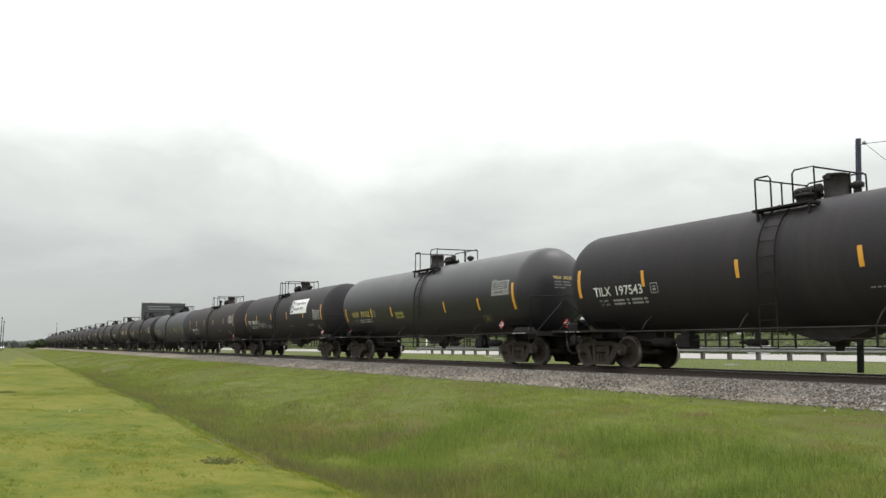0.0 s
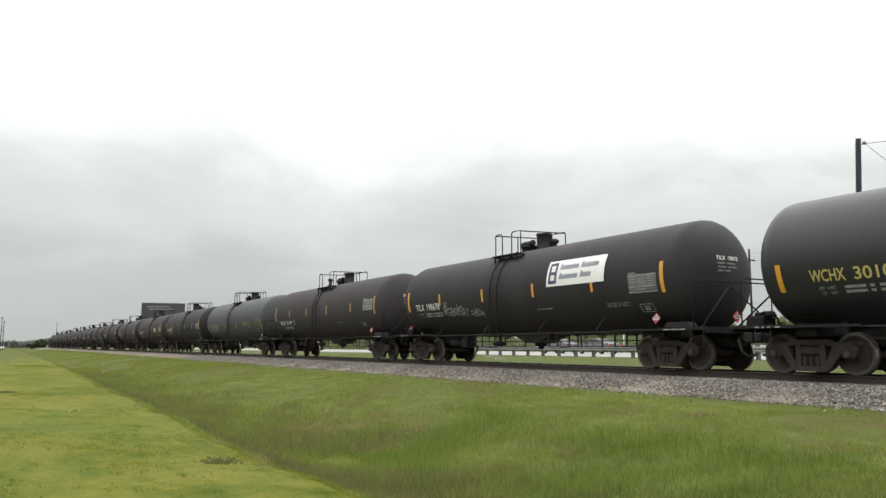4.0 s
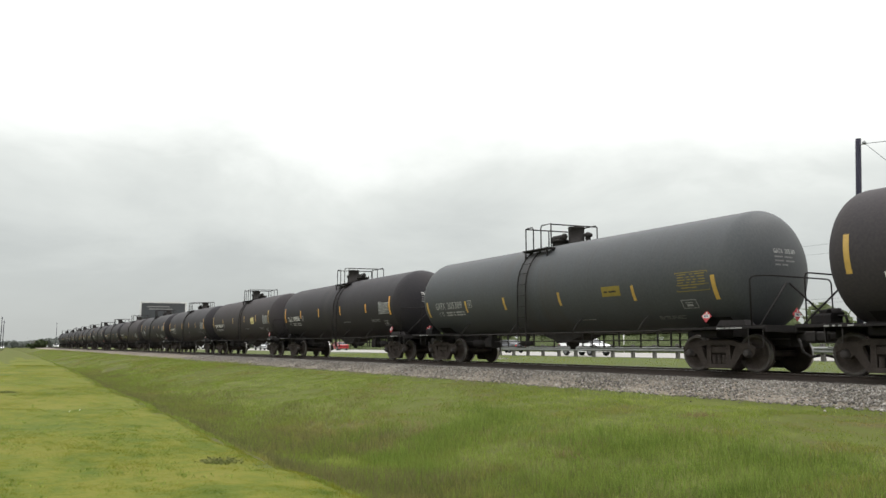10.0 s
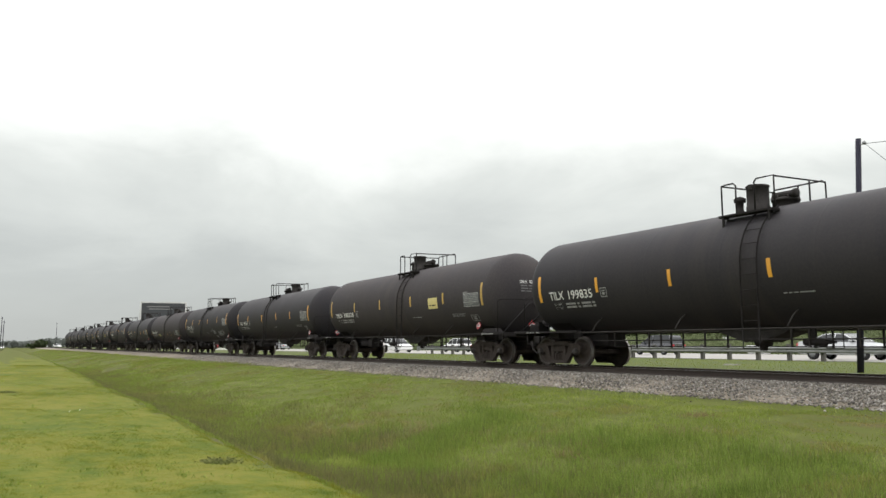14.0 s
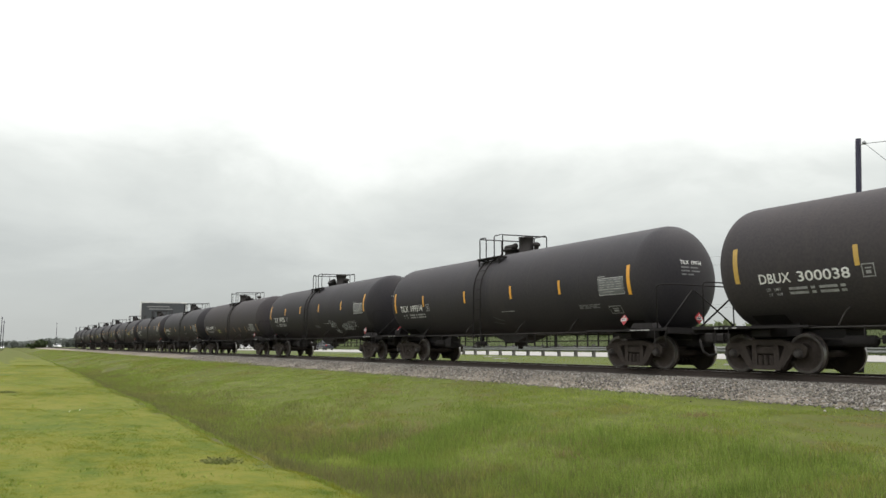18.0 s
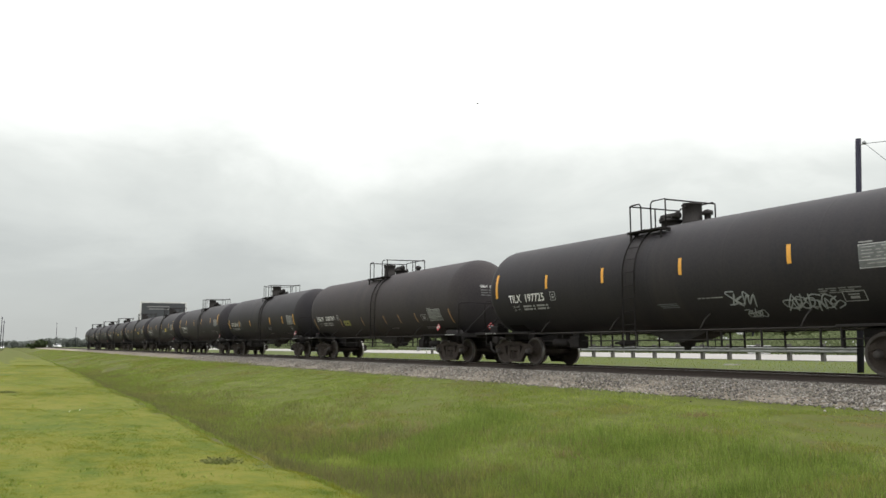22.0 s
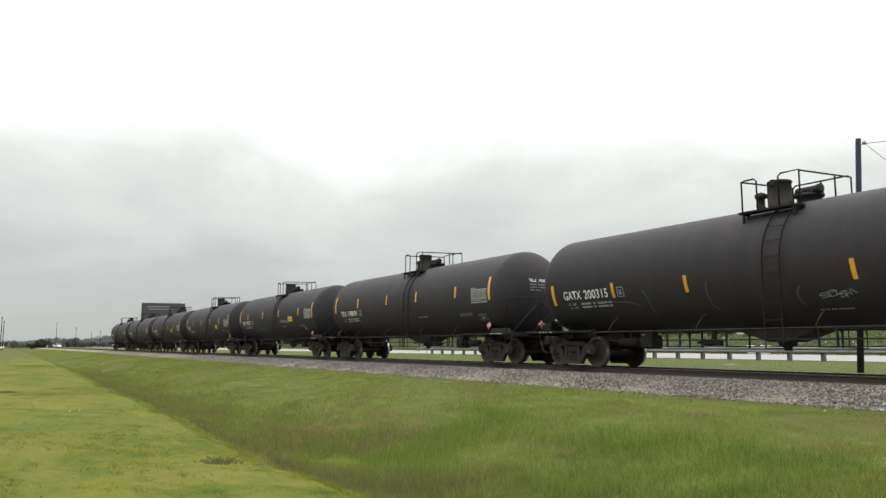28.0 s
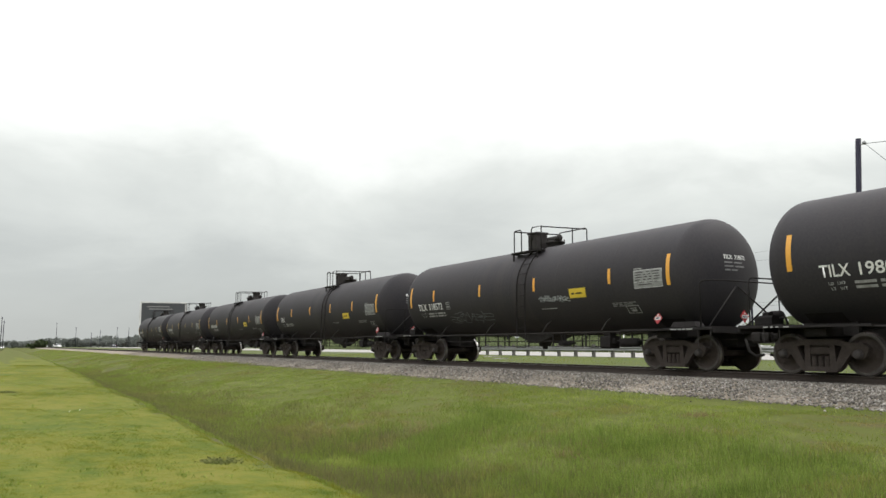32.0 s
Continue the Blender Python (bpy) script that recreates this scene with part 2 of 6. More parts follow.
M = {
    "black": material("black_tank_paint", (0.0232, 0.0220, 0.0256), 0.62, 0, 0.35, 0.8, 30, 0.03, second=(0.0350, 0.0320, 0.0338), vary=0.12, stretch=(0.6, 1, 0.45), spec=0.15),
    "gloss": material("glossy_black_tank_paint", (0.019, 0.019, 0.022), 0.42, 0, 0.3, 0.8, 30, 0.02, second=(0.027, 0.027, 0.030), stretch=(0.6, 1, 0.45), spec=0.36),
    "grey": material("blue_grey_tank_paint", (0.046, 0.050, 0.054), 0.58, 0, 0.3, 0.7, 30, 0.03, second=(0.068, 0.072, 0.075), stretch=(0.6, 1, 0.45), spec=0.2),
    "dusty": material("dust_browned_tank_paint", (0.037, 0.0340, 0.0372), 0.72, 0, 0.35, 0.8, 30, 0.03, second=(0.057, 0.0505, 0.0505), stretch=(0.6, 1, 0.45), spec=0.12),
    "oldlabel": material("faded_yellow_sticker", (0.20, 0.15, 0.02), 0.6, 0, 0.2, 6, 50),
    "frame": material("grimy_black_steel", (0.037, 0.034, 0.033), 0.85, 0, 0.35, 3, 40, 0.1, spec=0.12),
    "soot": material("sooty_black_underframe_paint", (0.023, 0.021, 0.021), 0.85, 0, 0.35, 3, 40, 0.1, spec=0.1),
    "grime": material("brown_brake_dust_on_cast_steel", (0.047, 0.039, 0.035), 0.95, 0, 0.4, 4, 50, 0.2, spec=0.12),
    "wheel": material("rusty_dark_wheel_steel", (0.052, 0.042, 0.037), 0.85, 0.0, 0.4, 5, 60, 0.1, spec=0.2),
    "rim": material("worn_wheel_rim", (0.070, 0.062, 0.057), 0.6, 0.2, 0.4, 5, 60, spec=0.3),
    "tread": material("polished_wheel_tread", (0.30, 0.29, 0.28), 0.35, 0.9, 0.15, 6, 60),
    "cap": material("bearing_cap_steel", (0.048, 0.043, 0.041), 0.75, 0.0, 0.3, 8, 60, spec=0.3),
    "orange": material("amber_reflective_tape", (0.62, 0.30, 0.03), 0.4, 0, 0.12, 5, 60),
    "faded": material("faded_yellow_tape", (0.42, 0.27, 0.06), 0.5, 0, 0.25, 5, 60),
    "worn": material("worn_orange_tape", (0.30, 0.17, 0.07), 0.6, 0, 0.3, 5, 60),
    "white": material("white_stencil_paint", (0.62, 0.62, 0.60), 0.6, 0, 0.15, 6, 50),
    "dim": material("worn_white_stencil_paint", (0.26, 0.26, 0.255), 0.7, 0, 0.4, 9, 60),
    "yellow": material("pale_yellow_stencil_paint", (0.50, 0.40, 0.13), 0.6, 0, 0.15, 6, 50),
    "panel": material("dusty_data_panel", (0.115, 0.12, 0.12), 0.7, 0, 0.4, 5, 60),
    "pale": material("pale_dusty_data_panel", (0.21, 0.215, 0.21), 0.7, 0, 0.3, 5, 60),
    "print": material("pale_panel_print", (0.40, 0.40, 0.39), 0.7, 0, 0.3, 9, 60),
    "label": material("yellow_sticker", (0.55, 0.40, 0.03), 0.5, 0, 0.12, 6, 50),
    "olive": material("faded_olive_sticker", (0.22, 0.22, 0.05), 0.6, 0, 0.2, 6, 50),
    "banner": material("white_vinyl_banner", (0.72, 0.72, 0.70), 0.5, 0, 0.05, 4, 50),
    "navy": material("dark_blue_print", (0.03, 0.04, 0.09), 0.5, 0, 0.1, 6, 50),
    "red": material("red_placard", (0.42, 0.03, 0.04), 0.5, 0, 0.12, 6, 50),
    "spray": material("pale_spray_paint", (0.27, 0.285, 0.29), 0.7, 0, 0.4, 8, 60),
    "faint": material("worn_small_stencil_paint", (0.15, 0.15, 0.15), 0.75, 0, 0.4, 9, 60),
    "ghost": material("worn_spray_paint", (0.10, 0.105, 0.11), 0.8, 0, 0.4, 6, 60),
    "cream": material("sun_bleached_yellow_sticker", (0.56, 0.48, 0.20), 0.6, 0, 0.12, 6, 50),
    "rail": material("rusty_rail_steel", (0.034, 0.025, 0.020), 0.85, 0.0, 0.35, 8, 60, 0.2),
    "railtop": material("worn_rail_head", (0.28, 0.27, 0.26), 0.35, 0.9, 0.1, 6, 60),
    "tie": material("creosoted_timber", (0.045, 0.036, 0.028), 0.9, 0, 0.35, 4, 50, 0.3, vary=0.25, stretch=(6, 1, 6)),
    "stone": material("crushed_grey_stone", (0.205, 0.186, 0.163), 0.95, 0, 0.3, 5, 70, 0.5),
    "bed": material("ballast_bed", (0.165, 0.138, 0.105), 0.95, 0, 0.45, 3.0, 22, 1.0),
    "lawn": material("short_lawn", (0.056, 0.076, 0.010), 0.9, 0, 0.3, 0.45, 11, 1.0, second=(0.118, 0.120, 0.019), spec=0.1),
    "ditch": material("rank_ditch_grass", (0.048, 0.066, 0.014), 0.95, 0, 0.3, 0.6, 7, 0.6, second=(0.094, 0.106, 0.029), spec=0.08),
    "verge": material("mown_verge", (0.050, 0.066, 0.022), 0.95, 0, 0.3, 0.3, 9, 0.4, second=(0.086, 0.098, 0.034), spec=0.1),
    "blade": leafy("lawn_blades", (0.112, 0.158, 0.018), 0.7, 0, 0.3, 0.45, 6, second=(0.212, 0.222, 0.032), spec=0.1),
    "tall": leafy("tall_grass_blades", (0.102, 0.156, 0.026), 0.8, 0, 0.3, 0.4, 4, second=(0.205, 0.236, 0.050), spec=0.08),
    "fresh": leafy("fresh_grass_blades", (0.19, 0.270, 0.050), 0.7, 0, 0.3, 0.5, 6, second=(0.32, 0.350, 0.120), spec=0.1),
    "straw": leafy("dry_grass_stems", (0.135, 0.128, 0.050), 0.9, 0, 0.3, 2, 20, second=(0.20, 0.175, 0.080), spec=0.1),
    "concrete": material("pale_road_concrete", (0.235, 0.225, 0.21), 0.9, 0, 0.12, 0.2, 6, 0.1),
    "zinc": material("weathered_guardrail_steel", (0.20, 0.205, 0.20), 0.7, 0.0, 0.2, 2, 30),
    "post": material("grey_weathered_post", (0.095, 0.09, 0.082), 0.9, 0, 0.3, 5, 40, 0.3),
    "pole": material("dark_treated_pole", (0.024, 0.023, 0.036), 0.85, 0, 0.3, 3, 40, 0.3, stretch=(6, 6, 0.5), spec=0.2),
    "wire": material("aged_cable", (0.05, 0.05, 0.055), 0.6),
    "leaf": material("dull_green_leaves", (0.050, 0.085, 0.028), 0.8, 0, 0.35, 0.5, 6, second=(0.095, 0.130, 0.045), spec=0.15),
    # leaves beyond the highway: distance haze is mixed into both colours
    "scrub": leafy("hazy_scrub_leaves", (0.125, 0.155, 0.075), 0.9, 0, 0.3, 0.3, 4, second=(0.175, 0.200, 0.105), spec=0.1),
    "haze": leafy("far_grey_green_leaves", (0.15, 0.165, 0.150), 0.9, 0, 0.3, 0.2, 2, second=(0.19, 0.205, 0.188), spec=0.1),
    "deep": material("dark_bush_leaves", (0.030, 0.042, 0.018), 0.85, 0, 0.3, 0.8, 6, second=(0.052, 0.066, 0.030), spec=0.1),
    "lush": leafy("lush_grass_blades", (0.128, 0.192, 0.036), 0.8, 0, 0.3, 1.5, 9, second=(0.205, 0.262, 0.060), spec=0.08),
    "dead": leafy("dead_grass_blades", (0.170, 0.130, 0.062), 0.9, 0, 0.3, 2, 20, second=(0.290, 0.235, 0.125), spec=0.08),
    "sedge": leafy("dull_olive_sedge", (0.125, 0.142, 0.046), 0.9, 0, 0.3, 1.2, 8, second=(0.190, 0.172, 0.080), spec=0.08),
    "weed": leafy("weed_leaves", (0.105, 0.120, 0.040), 0.8, 0, 0.3, 3, 20, second=(0.15, 0.16, 0.058), spec=0.1),
    "bark": material("grey_brown_bark", (0.10, 0.08, 0.06), 0.95, 0, 0.3, 5, 40, 0.4),
    "board": material("dark_billboard_sheet", (0.040, 0.043, 0.048), 0.6, 0, 0.15, 0.3, 10),
    "trim": material("pale_billboard_trim", (0.55, 0.55, 0.54), 0.6),
    "steel": material("galvanised_steel", (0.22, 0.23, 0.23), 0.55, 0.4),
    "carwhite": material("white_car_paint", (0.74, 0.74, 0.74), 0.3, 0, 0.03, 2, 40, coat=0.5),
    "carred": material("red_car_paint", (0.30, 0.018, 0.02), 0.3, 0, 0.05, 2, 40, coat=0.5),
    "cardark": material("dark_car_paint", (0.03, 0.032, 0.04), 0.3, 0, 0.05, 2, 40, coat=0.5),
    "carsilver": material("silver_car_paint", (0.42, 0.43, 0.44), 0.32, 0.5, 0.04, 2, 40, coat=0.5),
    "glass": material("dark_car_glass", (0.02, 0.022, 0.025), 0.08, 0, 0.05, 2, 40),
    "tyre": material("black_rubber", (0.02, 0.02, 0.02), 0.85),
    "lamp": material("car_lamp_lens", (0.5, 0.45, 0.4), 0.2),
    "bird": material("dark_plumage", (0.02, 0.02, 0.022), 0.8),
}
# lawn, ditch and slope: patches of several greens, straw and olive
LAWN = ((0.36, (0.092, 0.134, 0.017)), (0.46, (0.138, 0.166, 0.021)), (0.54, (0.180, 0.190, 0.026)), (0.64, (0.215, 0.208, 0.040)))
SLOPE = ((0.36, (0.265, 0.220, 0.088)), (0.43, (0.215, 0.222, 0.056)), (0.51, (0.165, 0.216, 0.042)), (0.58, (0.205, 0.258, 0.050)), (0.66, (0.265, 0.298, 0.078)))
SOIL = ((0.36, (0.080, 0.070, 0.030)), (0.50, (0.070, 0.082, 0.020)), (0.66, (0.105, 0.116, 0.032)))
toned(M["blade"], LAWN, (0.55, 2.2, 7.0), (0.45, 0.3, 0.25))
toned(M["lawn"], tuple((a, tuple(0.58 * v for v in c)) for a, c in LAWN), (0.55, 2.2, 7.0), (0.45, 0.3, 0.25))
toned(M["tall"], SLOPE, (0.4, 1.4, 5.0), (0.4, 0.35, 0.25), (0.7, 1.3, 1))
toned(M["ditch"], SOIL, (0.4, 1.4, 5.0), (0.4, 0.35, 0.25), (0.7, 1.3, 1))
island_tones(M["stone"], ((0.0, (0.060, 0.055, 0.050)), (0.3, (0.125, 0.113, 0.098)), (0.6, (0.180, 0.160, 0.133)), (0.88, (0.235, 0.222, 0.198)), (1.0, (0.38, 0.36, 0.33))))
for key, stain, strength in (("black", (0.058, 0.048, 0.043), 0.36), ("gloss", (0.040, 0.036, 0.034), 0.15), ("grey", (0.058, 0.050, 0.044), 0.6), ("dusty", (0.074, 0.062, 0.054), 0.5)):
    spilled(M[key], stain, strength)


# ---- mesh helpers ----
class Shape:
    """Points and faces of one part, gathered from simple forms."""

    def __init__(self):
        self.v, self.f, self.mi, self.smooth = [], [], [], []

    def add(self, v, f, mi=0, smooth=False):
        k = len(self.v)
        self.v += [tuple(p) for p in v]
        self.f += [tuple(i + k for i in q) for q in f]
        self.mi += [mi] * len(f)
        self.smooth += [smooth] * len(f)
        return self

    def box(self, a, b, c=0.0, mi=0, turn=None):
        """A box from corner a to corner b, its long edges cut by c."""
        (x0, y0, z0), (x1, y1, z1) = a, b
        if c <= 0:
            v = [(x, y, z) for x in (x0, x1) for y in (y0, y1) for z in (z0, z1)]
            f = [(0, 1, 3, 2), (4, 6, 7, 5), (0, 4, 5, 1), (2, 3, 7, 6), (0, 2, 6, 4), (1, 5, 7, 3)]
        else:
            loop = [(y0 + c, z0), (y1 - c, z0), (y1, z0 + c), (y1, z1 - c), (y1 - c, z1), (y0 + c, z1), (y0, z1 - c), (y0, z0 + c)]
            v = [(x, y, z) for x in (x0, x1) for y, z in loop]
            f = [(i, (i + 1) % 8, (i + 1) % 8 + 8, i + 8) for i in range(8)]
            f = [q[::-1] for q in f] + [tuple(range(8)), tuple(range(15, 7, -1))]
        if turn is not None:
            v = [tuple(turn @ Vector(p)) for p in v]
        return self.add(v, f, mi)

    def tube(self, pts, r, n=8, mi=0, cap=True, r2=None):
        """A round bar along a line of points."""
        pts = [Vector(p) for p in pts]
        v, f = [], []
        side = None
        for i, p in enumerate(pts):
            d = (pts[min(i + 1, len(pts) - 1)] - pts[max(i - 1, 0)]).normalized()
            if side is None:
                side = d.cross(Vector((0, 0, 1)) if abs(d.z) < 0.9 else Vector((1, 0, 0))).normalized()
            side = (side - d * side.dot(d)).normalized()
            up = d.cross(side)
            rr = r if r2 is None else r + (r2 - r) * i / (len(pts) - 1)
            v += [p + (side * math.cos(2 * math.pi * k / n) + up * math.sin(2 * math.pi * k / n)) * rr for k in range(n)]
        for i in range(len(pts) - 1):
            f += [(i * n + k, i * n + (k + 1) % n, (i + 1) * n + (k + 1) % n, (i + 1) * n + k) for k in range(n)]
        self.add(v, f, mi, True)
        if cap:
            k = len(self.v) - len(v)
            self.f += [tuple(range(k + n - 1, k - 1, -1)), tuple(range(len(self.v) - n, len(self.v)))]
            self.mi += [mi, mi]
            self.smooth += [False, False]
        return self

    def lathe(self, profile, axis="x", n=40, centre=(0, 0, 0), mi=0, smooth=True):
        """A profile of (along, radius) turned round an axis."""
        v, f = [], []
        for a, r in profile:
            for k in range(n):
                c, s = math.cos(2 * math.pi * k / n) * r, math.sin(2 * math.pi * k / n) * r
                p = (a, c, s) if axis == "x" else (s, a, c) if axis == "y" else (c, s, a)
                v.append((p[0] + centre[0], p[1] + centre[1], p[2] + centre[2]))
        for i in range(len(profile) - 1):
            f += [(i * n + k, i * n + (k + 1) % n, (i + 1) * n + (k + 1) % n, (i + 1) * n + k) for k in range(n)]
        return self.add(v, f, mi, smooth)

    def plate(self, outline, y0, y1, mi=0):
        """An outline in x and z, thick from y0 to y1."""
        n = len(outline)
        v = [(x, y0, z) for x, z in outline] + [(x, y1, z) for x, z in outline]
        f = [(i, (i + 1) % n, (i + 1) % n + n, i + n) for i in range(n)]
        return self.add(v, f + [tuple(range(n - 1, -1, -1)), tuple(range(n, 2 * n))], mi)

    def mesh(self, name, mats):
        me = bpy.data.meshes.new(name)
        me.from_pydata(self.v, [], self.f)
        for m in mats if isinstance(mats, (list, tuple)) else [mats]:
            me.materials.append(m)
        me.polygons.foreach_set("material_index", self.mi)
        me.polygons.foreach_set("use_smooth", self.smooth)
        me.update()
        return me


def part(name, shape, mats, parent=None, label="", at=None):
    """Links a shape as one mesh object under a thing or a part."""
    ob = new(name, shape.mesh(name, mats) if isinstance(shape, Shape) else shape)
    if mats and not len(ob.data.materials):
        ob.data.materials.append(mats)
    if parent:
        ob.parent = parent
    if at is not None:
        ob.matrix_basis = at
    return tagged(ob, label) if label else ob


def thing(name, label, category, group="", at=None, kind=""):
    ob = new(name)
    ob.empty_display_size = 0.2
    if at is not None:
        ob.matrix_basis = at
    return tagged(ob, label, category, group, kind)


def soup(name, co, tri, mats, label, category="", kind="stuff", parent=None):
    """Many small pieces from number arrays, as one mesh."""
    me = bpy.data.meshes.new(name)
    me.vertices.add(len(co))
    me.vertices.foreach_set("co", np.asarray(co, np.float32).ravel())
    k = tri.shape[1]
    me.loops.add(tri.size)
    me.loops.foreach_set("vertex_index", tri.astype(np.int32).ravel())
    me.polygons.add(len(tri))
    me.polygons.foreach_set("loop_start", np.arange(0, tri.size, k, dtype=np.int32))
    me.materials.append(mats)
    me.update(calc_edges=True)
    ob = new(name, me)
    if parent:
        ob.parent = parent
    return tagged(ob, label, category, "", kind)


# ---- ground: one sheet from the lawn over the ditch and the track bed to the horizon ----
LEVELS = ((-4000, -0.9), (-40, -0.88), (-17, -0.87), (-13.9, -0.86), (-13.15, -0.90), (-12.85, -1.02), (-12.45, -1.28), (-11.9, -1.45), (-11.2, -1.50), (-10.3, -1.40), (-9.0, -1.12), (-7.0, -0.78), (-5.0, -0.56), (-3.6, -0.47),
          (-2.9, -0.42), (2.9, -0.42), (3.8, -0.36), (7.4, -0.20), (12, -0.16), (18, -0.10), (19.4, -0.09), (20.2, -0.14), (49, -0.14), (52, -0.14), (60, -0.2), (120, -0.2), (4000, -0.2))
LEVEL_Y, LEVEL_Z = np.array([q[0] for q in LEVELS]), np.array([q[1] for q in LEVELS])


def wander(x):
    """How far the bank's edge strays from the straight line y = -13 along the ditch."""
    edge = np.interp(x, (-220, -115, -52, -35, -20, -15, -9.7, -8.2, 0), (-11.0, -11.7, -12.55, -12.98, -13.25, -13.24, -13.52, -13.36, -13.3))
    return -13.0 - edge + 0.05 * np.sin(x * 0.9 + 0.6) + 0.04 * np.sin(x * 2.3) + 0.02 * np.sin(x * 5.1 + 1)


def ground_z(x, y):
    """The height of the ground; x and y may be arrays."""
    z = np.interp(y + wander(x) * np.clip((-6.0 - y) / 5, 0, 1) * (y > -30), LEVEL_Y, LEVEL_Z)
    rough = 0.035 * np.sin(x * 0.9 + y * 0.5) * np.sin(y * 1.1 - x * 0.23) + 0.03 * np.sin(x * 0.33 - y * 0.71) + 0.012 * np.sin(x * 2.9 + y * 1.3) * np.sin(y * 3.7 - x * 0.8)
    return z + rough * ((y < -4) & (y > -40)) * np.clip((-3.8 - y) / 2, 0, 1)


def build_ground():
    near = np.concatenate([np.arange(-60, 8, 0.5)])
    xs = np.concatenate([[-4000, -2500, -1500, -1000, -700, -500, -400, -320, -260, -210, -170, -140, -115, -95, -80, -70], near, [8, 14, 25, 60, 200, 800, 4000]])
    ys = np.concatenate([[-4000, -1500, -600, -200, -90, -55, -40, -30, -25, -22], np.arange(-20, -3.5, 0.2), LEVEL_Y[14:]])
    X, Y = np.meshgrid(xs, ys, indexing="ij")
    Z = ground_z(X, Y)
    a, b = X.shape
    i = np.arange(a * b).reshape(a, b)
    quads = np.stack([i[:-1, :-1], i[1:, :-1], i[1:, 1:], i[:-1, 1:]], -1).reshape(-1, 4)
    ob = soup("ground", np.stack([X, Y, Z], -1).reshape(-1, 3), quads, M["lawn"], "grassy ground with a mown bank, a shallow ditch and verges", "ground", "structure")
    ob.data.materials.append(M["ditch"])
    ob.data.materials.append(M["verge"])
    my, mx = np.meshgrid((ys[:-1] + ys[1:]) / 2, (xs[:-1] + xs[1:]) / 2)
    kind = np.where(my + wander(mx) < -13.2, np.where(mx + 2.5 * (my + 15) + 14 * np.sin(my * 2.1) + 8 * np.sin(my * 5.3 + mx) < -96, 1, 0), np.where(my < 2.9, 1, 2))
    ob.data.polygons.foreach_set("material_index", kind.ravel().astype(np.int32))
    ob.data.polygons.foreach_set("use_smooth", [True] * len(quads))


def rail_line(y):
    """One rail: head, web and foot, drawn along x."""
    half = [(0.0, 0.0), (0.030, 0.0), (0.036, -0.006), (0.036, -0.030), (0.012, -0.045), (0.009, -0.130), (0.030, -0.150), (0.070, -0.160), (0.070, -0.172)]
    loop = half + [(-a, b) for a, b in half[:0:-1]]
    s = Shape()
    n = len(loop)
    xs = (-1500, -400, -150, -60, -20, 20, 80)
    v = [(x, y + a, b) for x in xs for a, b in loop]
    for k in range(len(xs) - 1):
        f = [(k * n + i, k * n + (i + 1) % n, (k + 1) * n + (i + 1) % n, (k + 1) * n + i) for i in range(n)]
        s.f += f
        s.mi += [1 if i in (0, n - 1) else 0 for i in range(n)]
        s.smooth += [False] * n
    s.v = v
    return s


def build_track():
    track = thing("railway_track", "single railway track with rusty rails on grey stone ballast", "railway track", kind="structure")
    for y in (-0.7535, 0.7535):
        part("rail", rail_line(y), [M["rail"], M["railtop"]], track)
    bed = Shape()
    prof = ((-3.75, -0.52), (-3.2, -0.40), (-2.2, -0.235), (-1.7, -0.185), (1.7, -0.185), (2.2, -0.235), (3.4, -0.50))
    xs = np.concatenate([[-1500, -700, -350, -200, -130, -90], np.arange(-70, 12, 1.0), [20, 80]])
    v = [(x, y + 0.09 * math.sin(x * 1.7 + y) * (abs(y) > 2), z + 0.005 * math.sin(x * 3.1 + y * 2)) for x in xs for y, z in prof]
    n = len(prof)
    bed.add(v, [(i * n + k, (i + 1) * n + k, (i + 1) * n + k + 1, i * n + k + 1) for i in range(len(xs) - 1) for k in range(n - 1)], 0, True)
    part("ballast_bed", bed, M["bed"], track)
    rng = np.random.default_rng(5)
    n = 30000
    x = -7 - 60 * rng.random(n) ** 1.7
    y = -3.75 + 2.75 * rng.random(n) ** 0.72 - np.where(rng.random(n) < 0.06, 0.6 * rng.random(n) ** 2, 0)
    z = np.maximum(np.interp(y, [p[0] for p in prof], [p[1] for p in prof]), ground_z(x, y)) + 0.010
    form = np.array([(1, 0, 0), (-1, 0, 0), (0, 1, 0), (0, -1, 0), (0, 0, 1), (0, 0, -1)], float)
    tri = np.array([(0, 2, 4), (2, 1, 4), (1, 3, 4), (3, 0, 4), (2, 0, 5), (1, 2, 5), (3, 1, 5), (0, 3, 5)])
    size = (0.016 + 0.026 * rng.random((n, 1, 1)) ** 1.3) * (0.65 + 0.7 * rng.random((n, 6, 1)))
    ang = rng.random(n) * 6.28
    c, s = np.cos(ang)[:, None], np.sin(ang)[:, None]
    p = form[None] * size
    q = np.stack([p[..., 0] * c - p[..., 1] * s, p[..., 0] * s + p[..., 1] * c, p[..., 2] * 0.75 + p[..., 0] * 0.3], -1)
    q += np.stack([x, y, z], -1)[:, None]
    soup("ballast_stones", q.reshape(-1, 3), (tri[None] + 6 * np.arange(n)[:, None, None]).reshape(-1, 3), M["stone"], "loose crushed grey stones along the track bed", "ballast")
    block = Shape().box((-0.115, -1.3, -0.35), (0.115, 1.3, -0.174), 0.0).mesh("tie", M["tie"])
    for k in range(150):
        part("tie", block, None, track, at=pose(-4 - 0.5 * k, random.uniform(-0.03, 0.03), 0, 0, 0, random.uniform(-1, 1)))


